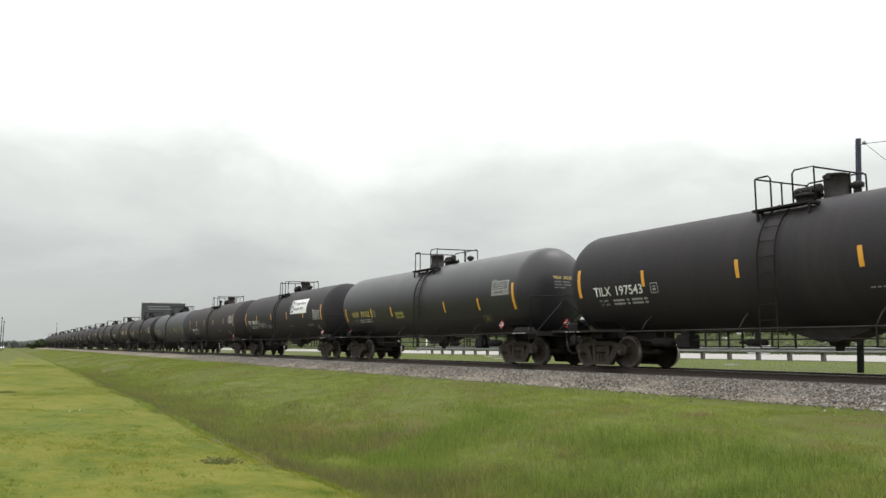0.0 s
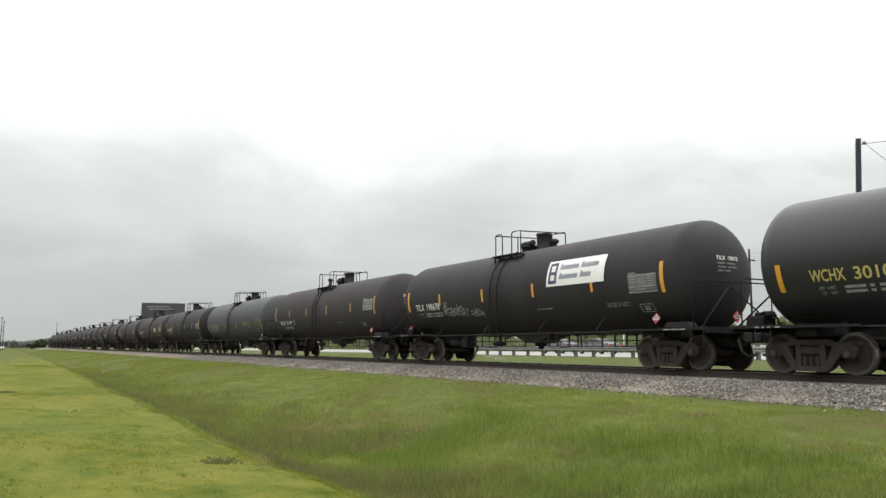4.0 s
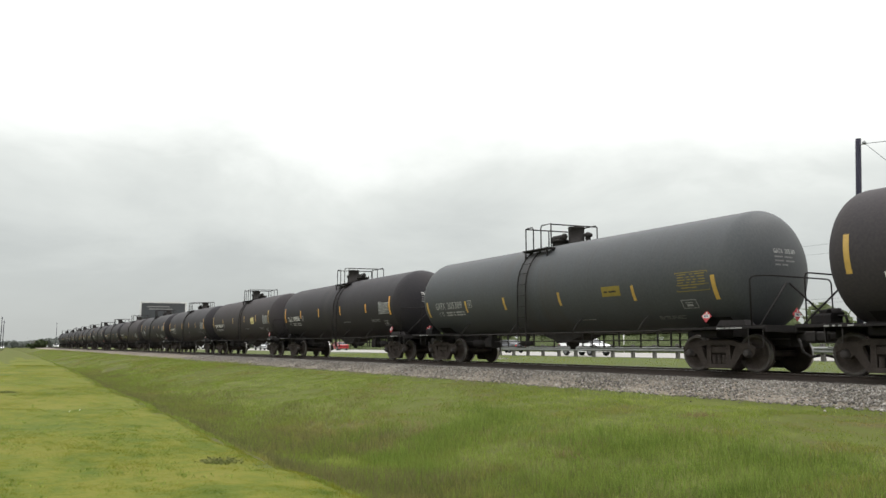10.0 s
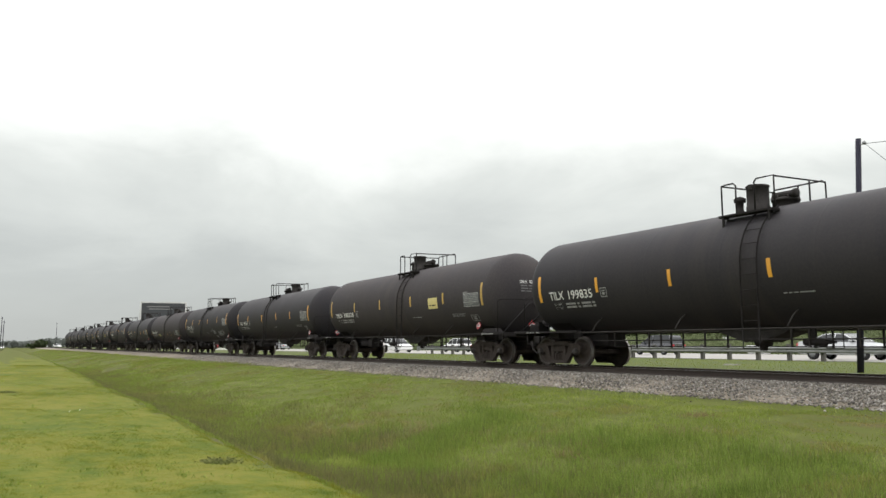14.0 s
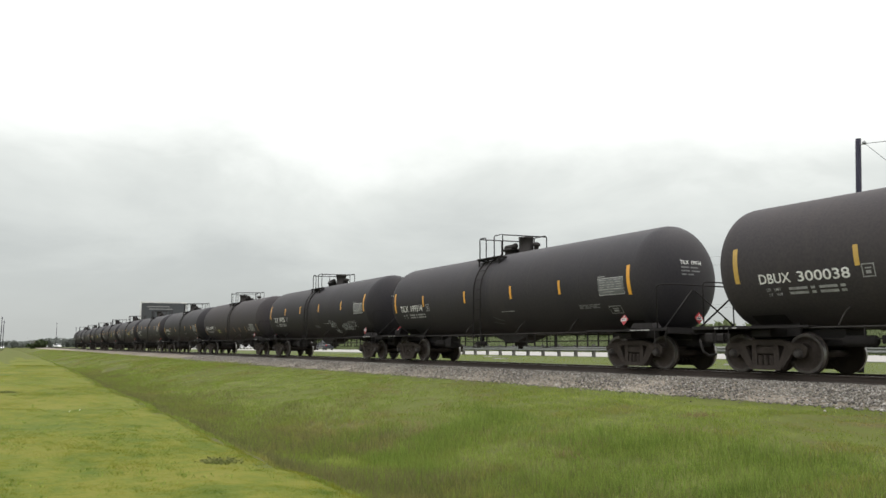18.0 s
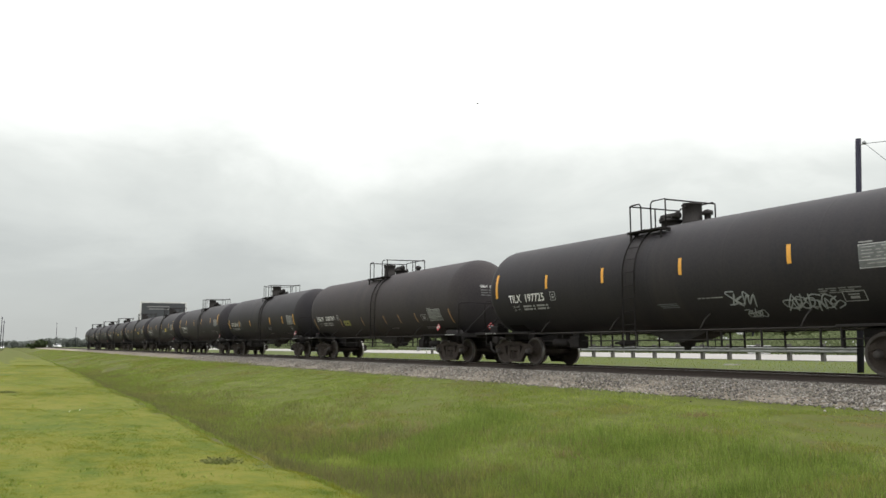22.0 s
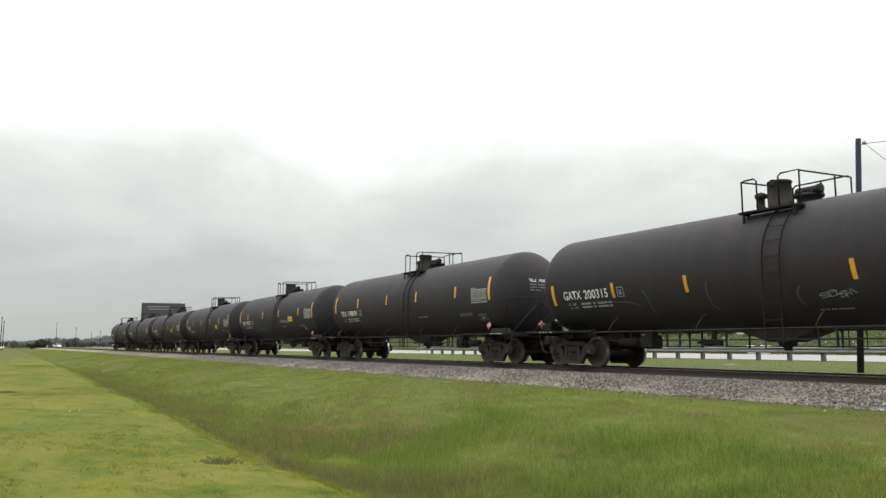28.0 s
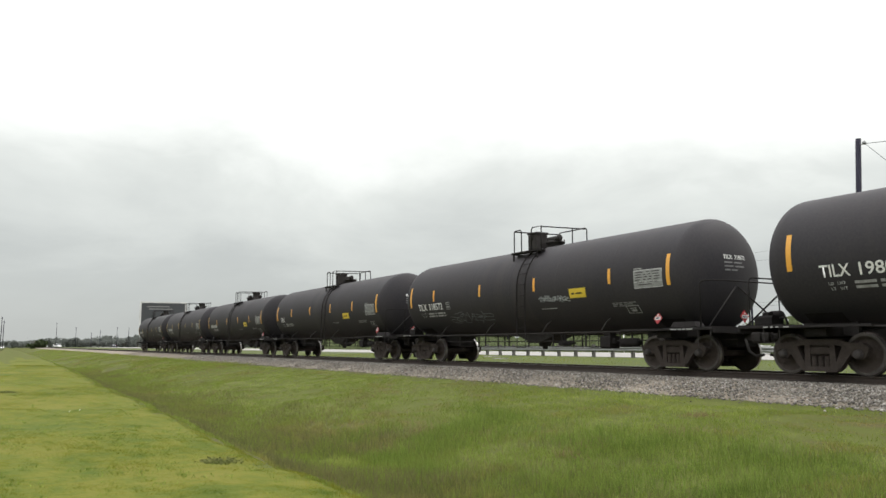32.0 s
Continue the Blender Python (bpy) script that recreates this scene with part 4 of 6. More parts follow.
def end_shapes():
    """What stands at one end, drawn for the end at +x: sill, deck, rails, steps, coupler."""
    out = {}
    sill = Shape().box((5.3, -0.36, 0.62), (8.42, 0.36, 1.02), 0.03)
    for y in (-0.62, 0.62):
        sill.box((6.2, y - 0.05, 0.86), (7.5, y + 0.05, 1.30))
    sill.box((6.55, -1.28, 0.84), (7.05, 1.28, 1.04), 0.04)
    cradle = [(6.35, y, z) for y, z in [(math.sin(a) * -1.545, AXIS - 1.545 * math.cos(a)) for a in [radians(-40 + 8 * i) for i in range(11)]]]
    v = [(6.35, y, z) for _, y, z in cradle] + [(7.25, y, z) for _, y, z in cradle]
    n = len(cradle)
    sill.add(v, [(i, i + 1, i + 1 + n, i + n) for i in range(n - 1)], 0, True)
    out["stub_sill"] = (sill, "soot")
    out["end_deck"] = (Shape().box((7.45, -1.488, 1.075), (8.58, 1.488, 1.115)), "soot")
    out["end_sill"] = (Shape().box((8.582, -1.5, 0.96), (8.64, 1.5, 1.117), 0.01), "soot")
    for k, y in enumerate((-1.51, 1.51)):
        out["side_sill_%d" % k] = (Shape().box((5.4, y - 0.02, 1.03), (8.62, y + 0.02, 1.085), 0.006), "soot")
        out["sill_plate_%d" % k] = (Shape().box((5.4, min(y * 0.98, y * 0.73), 1.05), (7.448, max(y * 0.98, y * 0.73), 1.074)), "soot")
    guard = Shape().add([(7.25, -1.49, 1.12), (8.10, -1.49, 1.12), (8.02, -1.46, 1.25), (7.33, -1.46, 1.25), (7.25, -1.16, 1.12), (8.10, -1.16, 1.12), (8.02, -1.19, 1.25), (7.33, -1.19, 1.25)], [(0, 1, 2, 3), (5, 4, 7, 6), (3, 2, 6, 7), (4, 0, 3, 7), (1, 5, 6, 2), (0, 4, 5, 1)])
    out["step_guard"] = (guard, "soot")
    rail = Shape().tube([(8.25, -1.48, 1.08), (8.25, -1.48, 2.18), (8.28, -1.46, 2.24), (8.36, -1.41, 2.265), (8.52, -1.30, 2.27), (8.60, -1.15, 2.27), (8.60, 0.96, 2.27), (8.60, 1.06, 2.245), (8.60, 1.11, 2.17), (8.60, 1.12, 1.08)], 0.019, 8)
    out["end_handrail"] = (rail, "soot")
    for k, (fx, y) in enumerate(((8.36, -1.32), (8.56, 1.30))):
        out["head_brace_%d" % k] = (Shape().tube([(fx, y, 1.10), (8.19, 0.06 * (1 if y > 0 else -1), 2.17)], 0.022, 6), "soot")
    for k, y in enumerate((-1.50, 1.50)):
        step = Shape().tube([(8.56, y, 1.08), (8.56, y, 0.60), (8.16, y, 0.60), (8.16, y, 1.08)], 0.012, 6)
        out["sill_step_%d" % k] = (step, "frame")
    cp = Shape().box((8.4, -0.10, 0.76), (8.78, 0.10, 0.94), 0.03).box((8.74, -0.22, 0.70), (8.98, 0.10, 1.00), 0.05).box((8.82, 0.02, 0.72), (9.03, 0.17, 0.98), 0.05)
    cp.tube([(8.6, -0.28, 0.80), (8.72, -0.30, 0.50), (8.88, -0.26, 0.38), (9.02, -0.12, 0.42)], 0.035, 8)
    cp.tube([(8.56, -1.30, 0.98), (8.60, -0.35, 0.94)], 0.016, 6)
    out["coupler"] = (cp, "frame")
    return out


def near_step():
    """The short footboard hung below the trailing end's deck, drawn before its half turn."""
    return Shape().tube([(7.95, 1.48, 1.12), (7.95, 1.48, 0.70), (7.55, 1.48, 0.70), (7.55, 1.48, 1.12)], 0.014, 6)


def turned(shape):
    """The same at the other end: half a turn round the upright."""
    s = Shape()
    s.v, s.f, s.mi, s.smooth = [(-x, -y, z) for x, y, z in shape.v], list(shape.f), list(shape.mi), list(shape.smooth)
    return s


def build_underside(car, k):
    grab = Shape().tube([(-5.55, -1.44, 1.03), (5.55, -1.44, 1.03)], 0.022, 6)
    for x in (-5.5, -3.7, -1.9, 0, 1.9, 3.7, 5.5):
        grab.box((x - 0.02, -1.45, 1.02), (x + 0.02, -0.82, 1.05))
    part("running_bar", grab, M["frame"], car)
    other = Shape()
    other.add([(x, -y, z) for x, y, z in grab.v], [q[::-1] for q in grab.f], 0, True)
    part("running_bar", other, M["frame"], car)
    for x in (-4.75, -1.55, 1.75, 4.55):
        part("bar_bracket", Shape().tube([(x, -1.47, 1.05), (x + 0.03, -1.30, 1.30), (x + 0.04, -1.10, 1.45)], 0.020, 6), M["frame"], car)
    part("brake_pipe", Shape().tube([(-8.5, -0.45, 0.8), (-5.8, -0.45, 0.8), (-5.2, -0.62, 0.79), (5.2, -0.62, 0.79), (5.8, -0.45, 0.8), (8.5, -0.45, 0.8)], 0.020, 6), M["frame"], car)
    part("brake_rod", Shape().tube([(-5.9, 0.25, 0.62), (5.9, 0.25, 0.62)], 0.015, 6), M["frame"], car)
    hang = Shape().box((-0.02, -0.65, 0.60), (0.02, -0.61, 1.06)).box((-0.02, 0.23, 0.58), (0.02, 0.27, 1.05)).box((-0.02, -0.65, 0.60), (0.02, 0.27, 0.63)).mesh("hanger", M["frame"])
    for x in (-4.7, -3.3, -2.85, -1.3, 1.25, 1.7, 2.9, 4.45, 4.95):
        part("hanger", hang, None, car, at=pose(x, 0, 0))
    tank = Shape().lathe([(4.42, 0.0), (4.45, 0.08), (4.50, 0.125), (5.15, 0.125), (5.20, 0.08), (5.23, 0.0)], "x", 18, (0, -0.58, 0.74))
    valve = Shape().box((3.72, -0.78, 0.56), (4.16, -0.38, 0.94), 0.05).box((3.80, -0.70, 0.92), (4.08, -0.46, 1.06), 0.03).box((4.16, -0.70, 0.68), (4.30, -0.48, 0.86), 0.03)
    rod = Shape().lathe([(1.5, 0.0), (1.52, 0.08), (2.05, 0.09), (2.08, 0.05), (2.3, 0.03), (2.32, 0.0)], "x", 14, (0, -0.55, 0.72)).box((1.70, -0.58, 0.74), (1.82, -0.52, 1.06))
    for nm, shape in (("air_reservoir", tank), ("control_valve", valve), ("brake_cylinder", rod)):
        if k < 0:
            shape.v, shape.f = [(-x, y, z) for x, y, z in shape.v], [q[::-1] for q in shape.f]
        part(nm, shape, M["soot"], car)
    out = Shape().lathe([(0.78, 0.24), (0.72, 0.22), (0.70, 0.22), (0.64, 0.20), (0.62, 0.1), (0.52, 0.09), (0.52, 0.0)], "z", 20)
    part("sump", Shape().plate([(-1.05, 1.03), (-0.92, 0.95), (-0.55, 0.84), (-0.22, 0.73), (0.22, 0.73), (0.55, 0.84), (0.92, 0.95), (1.05, 1.03)], -0.42, 0.42), M["frame"], car)
    out.tube([(0, 0, 0.78), (0, -0.7, 0.74)], 0.022, 6)
    part("bottom_outlet", out, M["frame"], car)


def rung_at(x, s, out, side):
    """A point of the ladder: it follows the upper shell and hangs straight below its middle."""
    return on_tank(x, s, out, side) if s > 0 else (x, side * (R + out), AXIS + s)


def build_top(car, shift, kind, half, lad_x):
    """The walkway round the fittings on top: deck, railing, manway, valve housing, and the ladder up to it."""
    z0 = AXIS + R
    zb = z0 - 0.20
    for y in (-1.07, -0.91, 0.91, 1.07):
        part("walkway_board", Shape().box((shift - half - 0.02, y - 0.07, zb - 0.03), (shift + half + 0.02, y + 0.07, zb + 0.01)), M["soot"], car)
    for x in (-half, half - 0.08):
        part("walkway_bearer", Shape().box((shift + x, -1.14, zb - 0.06), (shift + x + 0.08, 1.14, zb - 0.032)), M["soot"], car)
    for x in (-half + 0.08, half - 0.12):
        for y in (-1.12, 1.07):
            part("walkway_bracket", Shape().box((shift + x, y, z0 - 0.52), (shift + x + 0.05, y + 0.05, zb - 0.032)), M["soot"], car)
    h, t, lo, hi = z0 + 0.58, 0.021, shift - half, shift + half

    def rail(*lines):
        rl = Shape()
        for ln in lines:
            rl.tube(ln, t, 8)
        part("top_railing", rl, M["soot"], car)

    rail([(lo, -1.0, zb), (lo, -1.0, h), (lo + 0.10, -1.0, h + 0.02), (lo + 0.36, -1.0, h + 0.02), (lo + 0.43, -1.0, h - 0.05), (lo + 0.43, -1.0, zb)])
    rail([(hi - 0.55, -1.0, zb), (hi - 0.55, -1.0, h - 0.05), (hi - 0.48, -1.0, h + 0.02), (hi, -1.0, h + 0.02), (hi, -1.0, zb)])
    rail([(lo, 1.0, zb), (lo, 1.0, h + 0.04), (lo + 0.08, 1.0, h + 0.11), (hi - 0.08, 1.0, h + 0.11), (hi, 1.0, h + 0.04), (hi, 1.0, zb)], [(shift, 1.0, zb), (shift, 1.0, h + 0.11)])
    rail([(lo, -1.0, h), (lo, 1.0, h + 0.06)], [(lo, 0.0, z0), (lo, 0.0, h + 0.03)])
    rail([(hi, -1.0, h), (hi, 1.0, h + 0.06)], [(hi, 0.35, z0), (hi, 0.35, h + 0.04)])
    # places of housing, manway and relief valve along and across the walkway
    hx, hy, mx, sx, sy = {"right": (0.50, 0.25, -0.06, 0.92, 0.40), "left": (-0.44, -0.18, 0.46, 1.0, 0.62), "low": (-0.36, -0.28, 0.28, -0.66, -0.30), "back": (0.62, 0.12, -0.12, -0.96, -0.38), "mid": (-0.26, -0.26, 0.34, -0.76, -0.32)}[kind]
    tall = {"low": 0.46, "left": 0.52}.get(kind, 0.62)
    if kind == "low":
        house = Shape().box((shift + hx - 0.24, hy - 0.24, z0 - 0.10), (shift + hx + 0.24, hy + 0.24, z0 + 0.50), 0.06).box((shift + hx - 0.27, hy - 0.27, z0 + 0.48), (shift + hx + 0.27, hy + 0.27, z0 + 0.55), 0.02)
        house.tube([(shift + hx - 0.22, hy - 0.1, z0 + 0.15), (shift + hx - 0.34, hy - 0.1, z0 + 0.15), (shift + hx - 0.34, hy - 0.1, z0 - 0.12)], 0.05, 8)
    else:
        house = Shape().lathe([(-0.06, 0.29), (0.08, 0.29), (0.09, 0.275), (tall - 0.07, 0.27), (tall - 0.06, 0.29), (tall - 0.02, 0.29), (tall, 0.25), (tall + 0.01, 0.0)], "z", 24, (shift + hx, hy, z0 - 0.02))
    house.box((shift + hx - 0.05, hy - 0.31, z0 + tall - 0.16), (shift + hx + 0.05, hy - 0.24, z0 + tall - 0.02), 0.01)
    part("valve_housing", house, M["frame"], car)
    man = Shape().lathe([(-0.08, 0.28), (0.12, 0.28), (0.12, 0.34), (0.17, 0.34), (0.18, 0.30), (0.22, 0.20), (0.23, 0.0)], "z", 24, (shift + mx, 0, z0))
    for k in range(8):
        a = k * math.pi / 4
        man.tube([(shift + mx + 0.31 * math.cos(a), 0.31 * math.sin(a), z0 + 0.10), (shift + mx + 0.31 * math.cos(a), 0.31 * math.sin(a), z0 + 0.25)], 0.02, 5)
    man.tube([(shift + mx - 0.30, -0.16, z0 + 0.20), (shift + mx + 0.34, -0.16, z0 + 0.26)], 0.03, 6)
    part("manway", man, M["frame"], car)
    part("hinge_arm", Shape().lathe([(-0.30, 0.0), (-0.30, 0.07), (-0.24, 0.085), (0.26, 0.085), (0.28, 0.11), (0.36, 0.11), (0.38, 0.06), (0.38, 0.0)], "x", 14, (shift + mx + 0.05, -0.12, z0 + 0.27)), M["frame"], car)
    part("relief_valve", Shape().lathe([(-0.05, 0.11), (0.05, 0.11), (0.07, 0.09), (0.26, 0.09), (0.28, 0.15), (0.37, 0.15), (0.40, 0.10), (0.44, 0.0)], "z", 16, (shift + sx, sy, z0 - 0.04)), M["frame"], car)
    for side in (-1, 1):
        lad = Shape()
        foot, top = 1.03 - AXIS, R * radians(66)
        for x in (-0.23, 0.23):
            v = [rung_at(lad_x + x + dx, foot + (top - foot) * i / 14, out, side) for i in range(15) for dx, out in ((-0.006, 0.03), (0.006, 0.03), (0.006, 0.075), (-0.006, 0.075))]
            lad.add(v, [(4 * i + k, 4 * i + (k + 1) % 4, 4 * i + 4 + (k + 1) % 4, 4 * i + 4 + k) for i in range(14) for k in range(4)])
        lad.tube([(lad_x - 0.23, side * 1.58, 1.06), (lad_x - 0.23, side * 1.58, 0.58), (lad_x + 0.23, side * 1.58, 0.58), (lad_x + 0.23, side * 1.58, 1.06)], 0.016, 6)
        part("ladder", lad, M["soot"], car)
        for i in range(9):
            s = foot + (top - foot) * (i + 0.5) / 9
            part("rung", Shape().tube([rung_at(lad_x - 0.23, s, 0.055, side), rung_at(lad_x + 0.23, s, 0.055, side)], 0.010, 6), M["soot"], car)


def diamond(y, z, x, d):
    """A diamond-shaped placard standing a little off the shell."""
    v = [(x, y, z - d), (x + d, y, z), (x, y, z + d), (x - d, y, z)]
    w = [(a, b + 0.012, c) for a, b, c in v]
    return Shape().add(v + w, [(0, 1, 2, 3), (7, 6, 5, 4)] + [(i, i + 4, (i + 1) % 4 + 4, (i + 1) % 4) for i in range(4)])


def placard_face(pl):
    part("placard_band", Shape().box((-0.105, -0.008, -0.048), (0.105, -0.003, 0.042)), M["white"], pl)
    part("placard_emblem", Shape().add([(-0.035, -0.008, 0.065), (0.035, -0.008, 0.065), (0.0, -0.008, 0.125)], [(0, 1, 2)]), M["white"], pl)
    for x in (-0.072, -0.024, 0.024):
        part("placard_number", Shape().box((x, -0.013, -0.026), (x + 0.03, -0.009, 0.022)), M["navy"], pl)


def stroke(sh, pts, t, out):
    """A sprayed or scratched line on the shell through points (x, s), rounded between them."""
    line = []
    for i in range(len(pts) - 1):
        p = [Vector(pts[max(0, min(len(pts) - 1, i + d))]) for d in (-1, 0, 1, 2)]
        for k in range(4):
            u = k / 4
            line.append(0.5 * (2 * p[1] + (p[2] - p[0]) * u + (2 * p[0] - 5 * p[1] + 4 * p[2] - p[3]) * u * u + (3 * p[1] - p[0] - 3 * p[2] + p[3]) * u ** 3))
    line.append(Vector(pts[-1]))
    v = []
    for i, p in enumerate(line):
        d = (line[min(i + 1, len(line) - 1)] - line[max(i - 1, 0)]).normalized() * t
        v += [on_tank(p.x - d.y, p.y + d.x, out), on_tank(p.x + d.y, p.y - d.x, out)]
    return sh.add(v, [(2 * i, 2 * i + 1, 2 * i + 3, 2 * i + 2) for i in range(len(line) - 1)])


STROKES = (((0, 0), (0.25, 1), (0.5, 0.1), (0.7, 0.9), (0.95, 0)), ((0.8, 0.9), (0.15, 0.8), (0.1, 0.45), (0.75, 0.5), (0.8, 0.1), (0.1, 0)), ((0, 1), (0.1, 0), (0.75, 0.2), (0.85, 0.75), (0.2, 0.6), (0.9, -0.1)),
           ((0.1, 0.9), (0.8, 0.95), (0.2, 0.1), (0.95, 0.05)), ((0.7, 0.8), (0.2, 0.9), (0, 0.3), (0.4, -0.05), (0.9, 0.4), (0.6, 0.9)), ((0.1, -0.1), (0.2, 1.1), (0.25, 0.4), (0.8, 1.0), (0.3, 0.4), (0.9, 0)))


def scrawl(x, s, w, h, n, seed, fall=0.0, t=0.013):
    """A row of looping spray-paint strokes on the shell, too wild to read."""
    rng = random.Random(seed)
    sh = Shape()
    step = w / n
    for k in range(n):
        up = h * rng.uniform(0.65, 1.0)
        x0, s0 = x + step * k, s + rng.uniform(0, 0.2) * h - fall * k / n
        turn, flip = rng.uniform(-0.9, 0.9), rng.choice((-1, 1))
        c, d = math.cos(turn), math.sin(turn)
        pts = [((a - 0.5) * flip * step * 2.3, (b - 0.5) * up) for a, b in STROKES[rng.randrange(6)]]
        stroke(sh, [(x0 + step / 2 + a * c - b * d * 0.7, s0 + up / 2 + a * d * 0.5 + b * c) for a, b in pts], t, 0.007 + 0.0005 * k)
    return sh


USUAL = (-7.25, -4.6, -1.5, 1.55, 4.45, 7.25)
# mark, number, paint, writing, tape, tape's top height, tape places, fittings, walkway's place, extras
ROLL = [
    ("TILX", "197543", "black", "white", "orange", 2.68, USUAL, "right", 0.0, {"note": 1}),
    ("WCHX", "30102", "gloss", "yellow", "orange", 2.36, (-7.25, -4.28, -2.18, 2.55, 5.04, 7.28), "left", -0.4, {"sticker": (-1.81, 1.84), "panel_z": 2.40, "test": (5.06, 1.52), "placard": 6.08, "plain": 1, "text": (-6.5, 0.80, -5.53, 1.025, -4.14, 2.01)}),
    ("TILX", "198678", "black", "white", "orange", 2.66, USUAL, "right", 0.0, {"banner": 1, "scrawl": (-4.30, 1.55, 1.78, 0.40, 8, 3, 0, 0.011), "scrawl2": (-2.38, 0.75, 1.72, 0.34, 4, 9, 0, 0.011)}),
    ("DBUX", "301199", "dusty", "white", "faded", 2.73, (-7.33, -4.74, -1.86, 1.23, 4.47, 7.25), "right", -0.5, {"text": (-6.62, 0.92, -5.52, 1.05, -4.25, 1.90), "panel_z": 2.33, "test": (5.42, 1.57), "placard": 6.22, "mid": 2.45, "plain": 1}),
    ("GATX", "205389", "grey", "dim", "faded", 2.30, (-7.33, -4.41, -1.89, 1.14, 4.4, 7.2), "right", -0.45, {"sticker": (3.14, 2.05), "panel": "faint", "panel_z": 2.02, "test": (6.0, 1.60), "text": (-6.68, 0.75, -5.80, 1.12, -4.28, 2.06)}),
    ("TILX", "199835", "black", "white", "orange", 2.63, (-7.2, -4.47, -1.63, 1.4, 4.57, 7.15), "low", 0.53, {"text": (-6.73, 0.71, -5.87, 1.17, -4.34, 2.07)}),
    ("DBUX", "300038", "dusty", "white", "faded", 2.71, (-7.23, -4.24, -1.36, 1.68, 4.45, 7.25), "low", 0.4, {"label": (3.24, 2.12), "text": (-6.64, 0.83, -5.66, 1.24, -4.16, 2.05)}),
    ("TILX", "199314", "black", "white", "orange", 2.67, (-7.28, -4.72, -1.48, 1.53, 4.18, 7.25), "right", -0.55, {"text": (-6.81, 0.71, -5.94, 1.08, -4.54, 2.07), "scratches": (((0.1, 1.66), (0.35, 1.58), (0.66, 1.52)), ((-0.02, 1.5), (0.25, 1.44), (0.5, 1.42)))}),
    ("TILX", "197725", "black", "white", "orange", 2.89, (-7.21, -4.39, -1.74, 1.22, 4.39, 7.2), "right", -0.5, {"text": (-6.5, 0.69, -5.63, 1.08, -4.24, 2.09), "panel_z": 2.2, "test": (5.45, 1.57), "notice": (0.18, 1.72), "scrawl": (2.56, 0.66, 1.58, 0.46, 4, 12, 0.04, 0.020), "scrawl2": (4.05, 1.3, 1.42, 0.50, 8, 14, 0.02, 0.017), "scrawl3": (2.88, 0.46, 1.32, 0.32, 5, 15, 0.04, 0.015)}),
    ("DBUX", "300769", "dusty", "white", "worn", 2.01, (-7.23, -3.63, -1.0, 1.48, 2.97, 4.53, 7.4), "left", -0.1, {"sticker": (-3.3, 1.65), "text": (-6.83, 0.98, -5.57, 1.23, -4.04, 1.96), "panel_z": 1.66, "panel_x": -0.34, "test": (5.0, 1.70), "placard": 6.10}),
    ("GATX", "200315", "black", "white", "orange", 2.43, (-7.21, -4.5, -1.79, 2.69, 5.2, 7.25), "left", 0.0, {"text": (-6.72, 0.83, -5.77, 1.05, -4.34, 2.04), "scrawl": (1.85, 0.7, 1.66, 0.18, 5, 21, 0, 0.008), "scratches": (((-1.14, 2.23), (-1.18, 1.93), (-1.15, 1.69), (-1.0, 1.52)), ((1.38, 1.96), (1.27, 1.79), (1.28, 1.64), (1.36, 1.54)), ((-3.36, 2.16), (-3.24, 1.97), (-3.2, 1.68), (-3.16, 1.45)), ((-5.4, 1.93), (-4.4, 1.88), (-3.87, 1.84), (-3.52, 1.7)))}),
    ("TILX", "198091", "black", "white", "orange", 2.89, (-7.19, -4.39, -1.2, 1.63, 4.85, 7.2), "low", 0.5, {"text": (-6.48, 0.68, -5.68, 1.15, -4.26, 2.09), "panel_z": 2.2}),
    ("TILX", "318572", "black", "white", "orange", 2.84, (-7.25, -5.3, -1.9, 1.4, 5.0, 7.25), "low", 0.5, {"label": (3.18, 2.09), "panel_z": 2.2, "test": (5.45, 1.55), "ghost": (-4.2, 2.7, 1.52, 0.46, 7, 31, 0, 0.012), "scrawl2": (1.66, 1.45, 2.04, 0.17, 9, 33, 0.03, 0.011)}),
    ("TILX", "", "black", "white", "orange", 2.80, USUAL, "low", 0.4, {"label": (3.2, 2.0)}),
    ("", "", "black", "white", "orange", 2.70, USUAL, "right", -0.3, {"label": (3.0, 2.0)}),
    ("", "", "black", "white", "faded", 2.70, USUAL, "right", 0.0, {}),
    ("", "", "black", "white", "faded", 2.60, USUAL, "right", -0.3, {}),
]
# couplings that stand drawn out a little
SLACK = {6: 0.08, 8: 0.09, 10: 0.06}
# cars whose brake gear hangs at the trailing half
GEAR_LEFT = (0, 2, 3, 4, 6, 7, 8, 10)
# walkway's place, fittings, half length, ladder's place
TOPS = [(-0.50, "right", 0.78, -0.66), (0.18, "left", 0.96, 0.42), (-0.57, "right", 0.78, -0.69), (-0.15, "back", 1.05, -0.45), (-0.50, "right", 0.70, -0.70), (0.50, "mid", 0.76, 0.88), (0.47, "mid", 0.76, 0.76), (-0.42, "right", 0.76, -0.51),
        (-0.38, "right", 0.68, -0.62), (0.03, "left", 0.95, 0.66), (0.45, "mid", 0.79, 0.80), (0.46, "mid", 0.79, 0.82), (0.38, "low", 0.78, 0.75), (0.42, "low", 0.68, 0.75), (-0.40, "right", 0.70, -0.55), (-0.30, "right", 0.78, -0.5), (-0.40, "right", 0.78, -0.55)]
LOOKS = {"black": "black tank car with amber reflective tape, dusty with road grime", "gloss": "glossy black tank car with yellow lettering and a bright upper side",
         "dusty": "black tank car browned by dust, with faded yellow tape", "grey": "faded blue-grey tank car with amber reflective tape, streaked with dirt"}


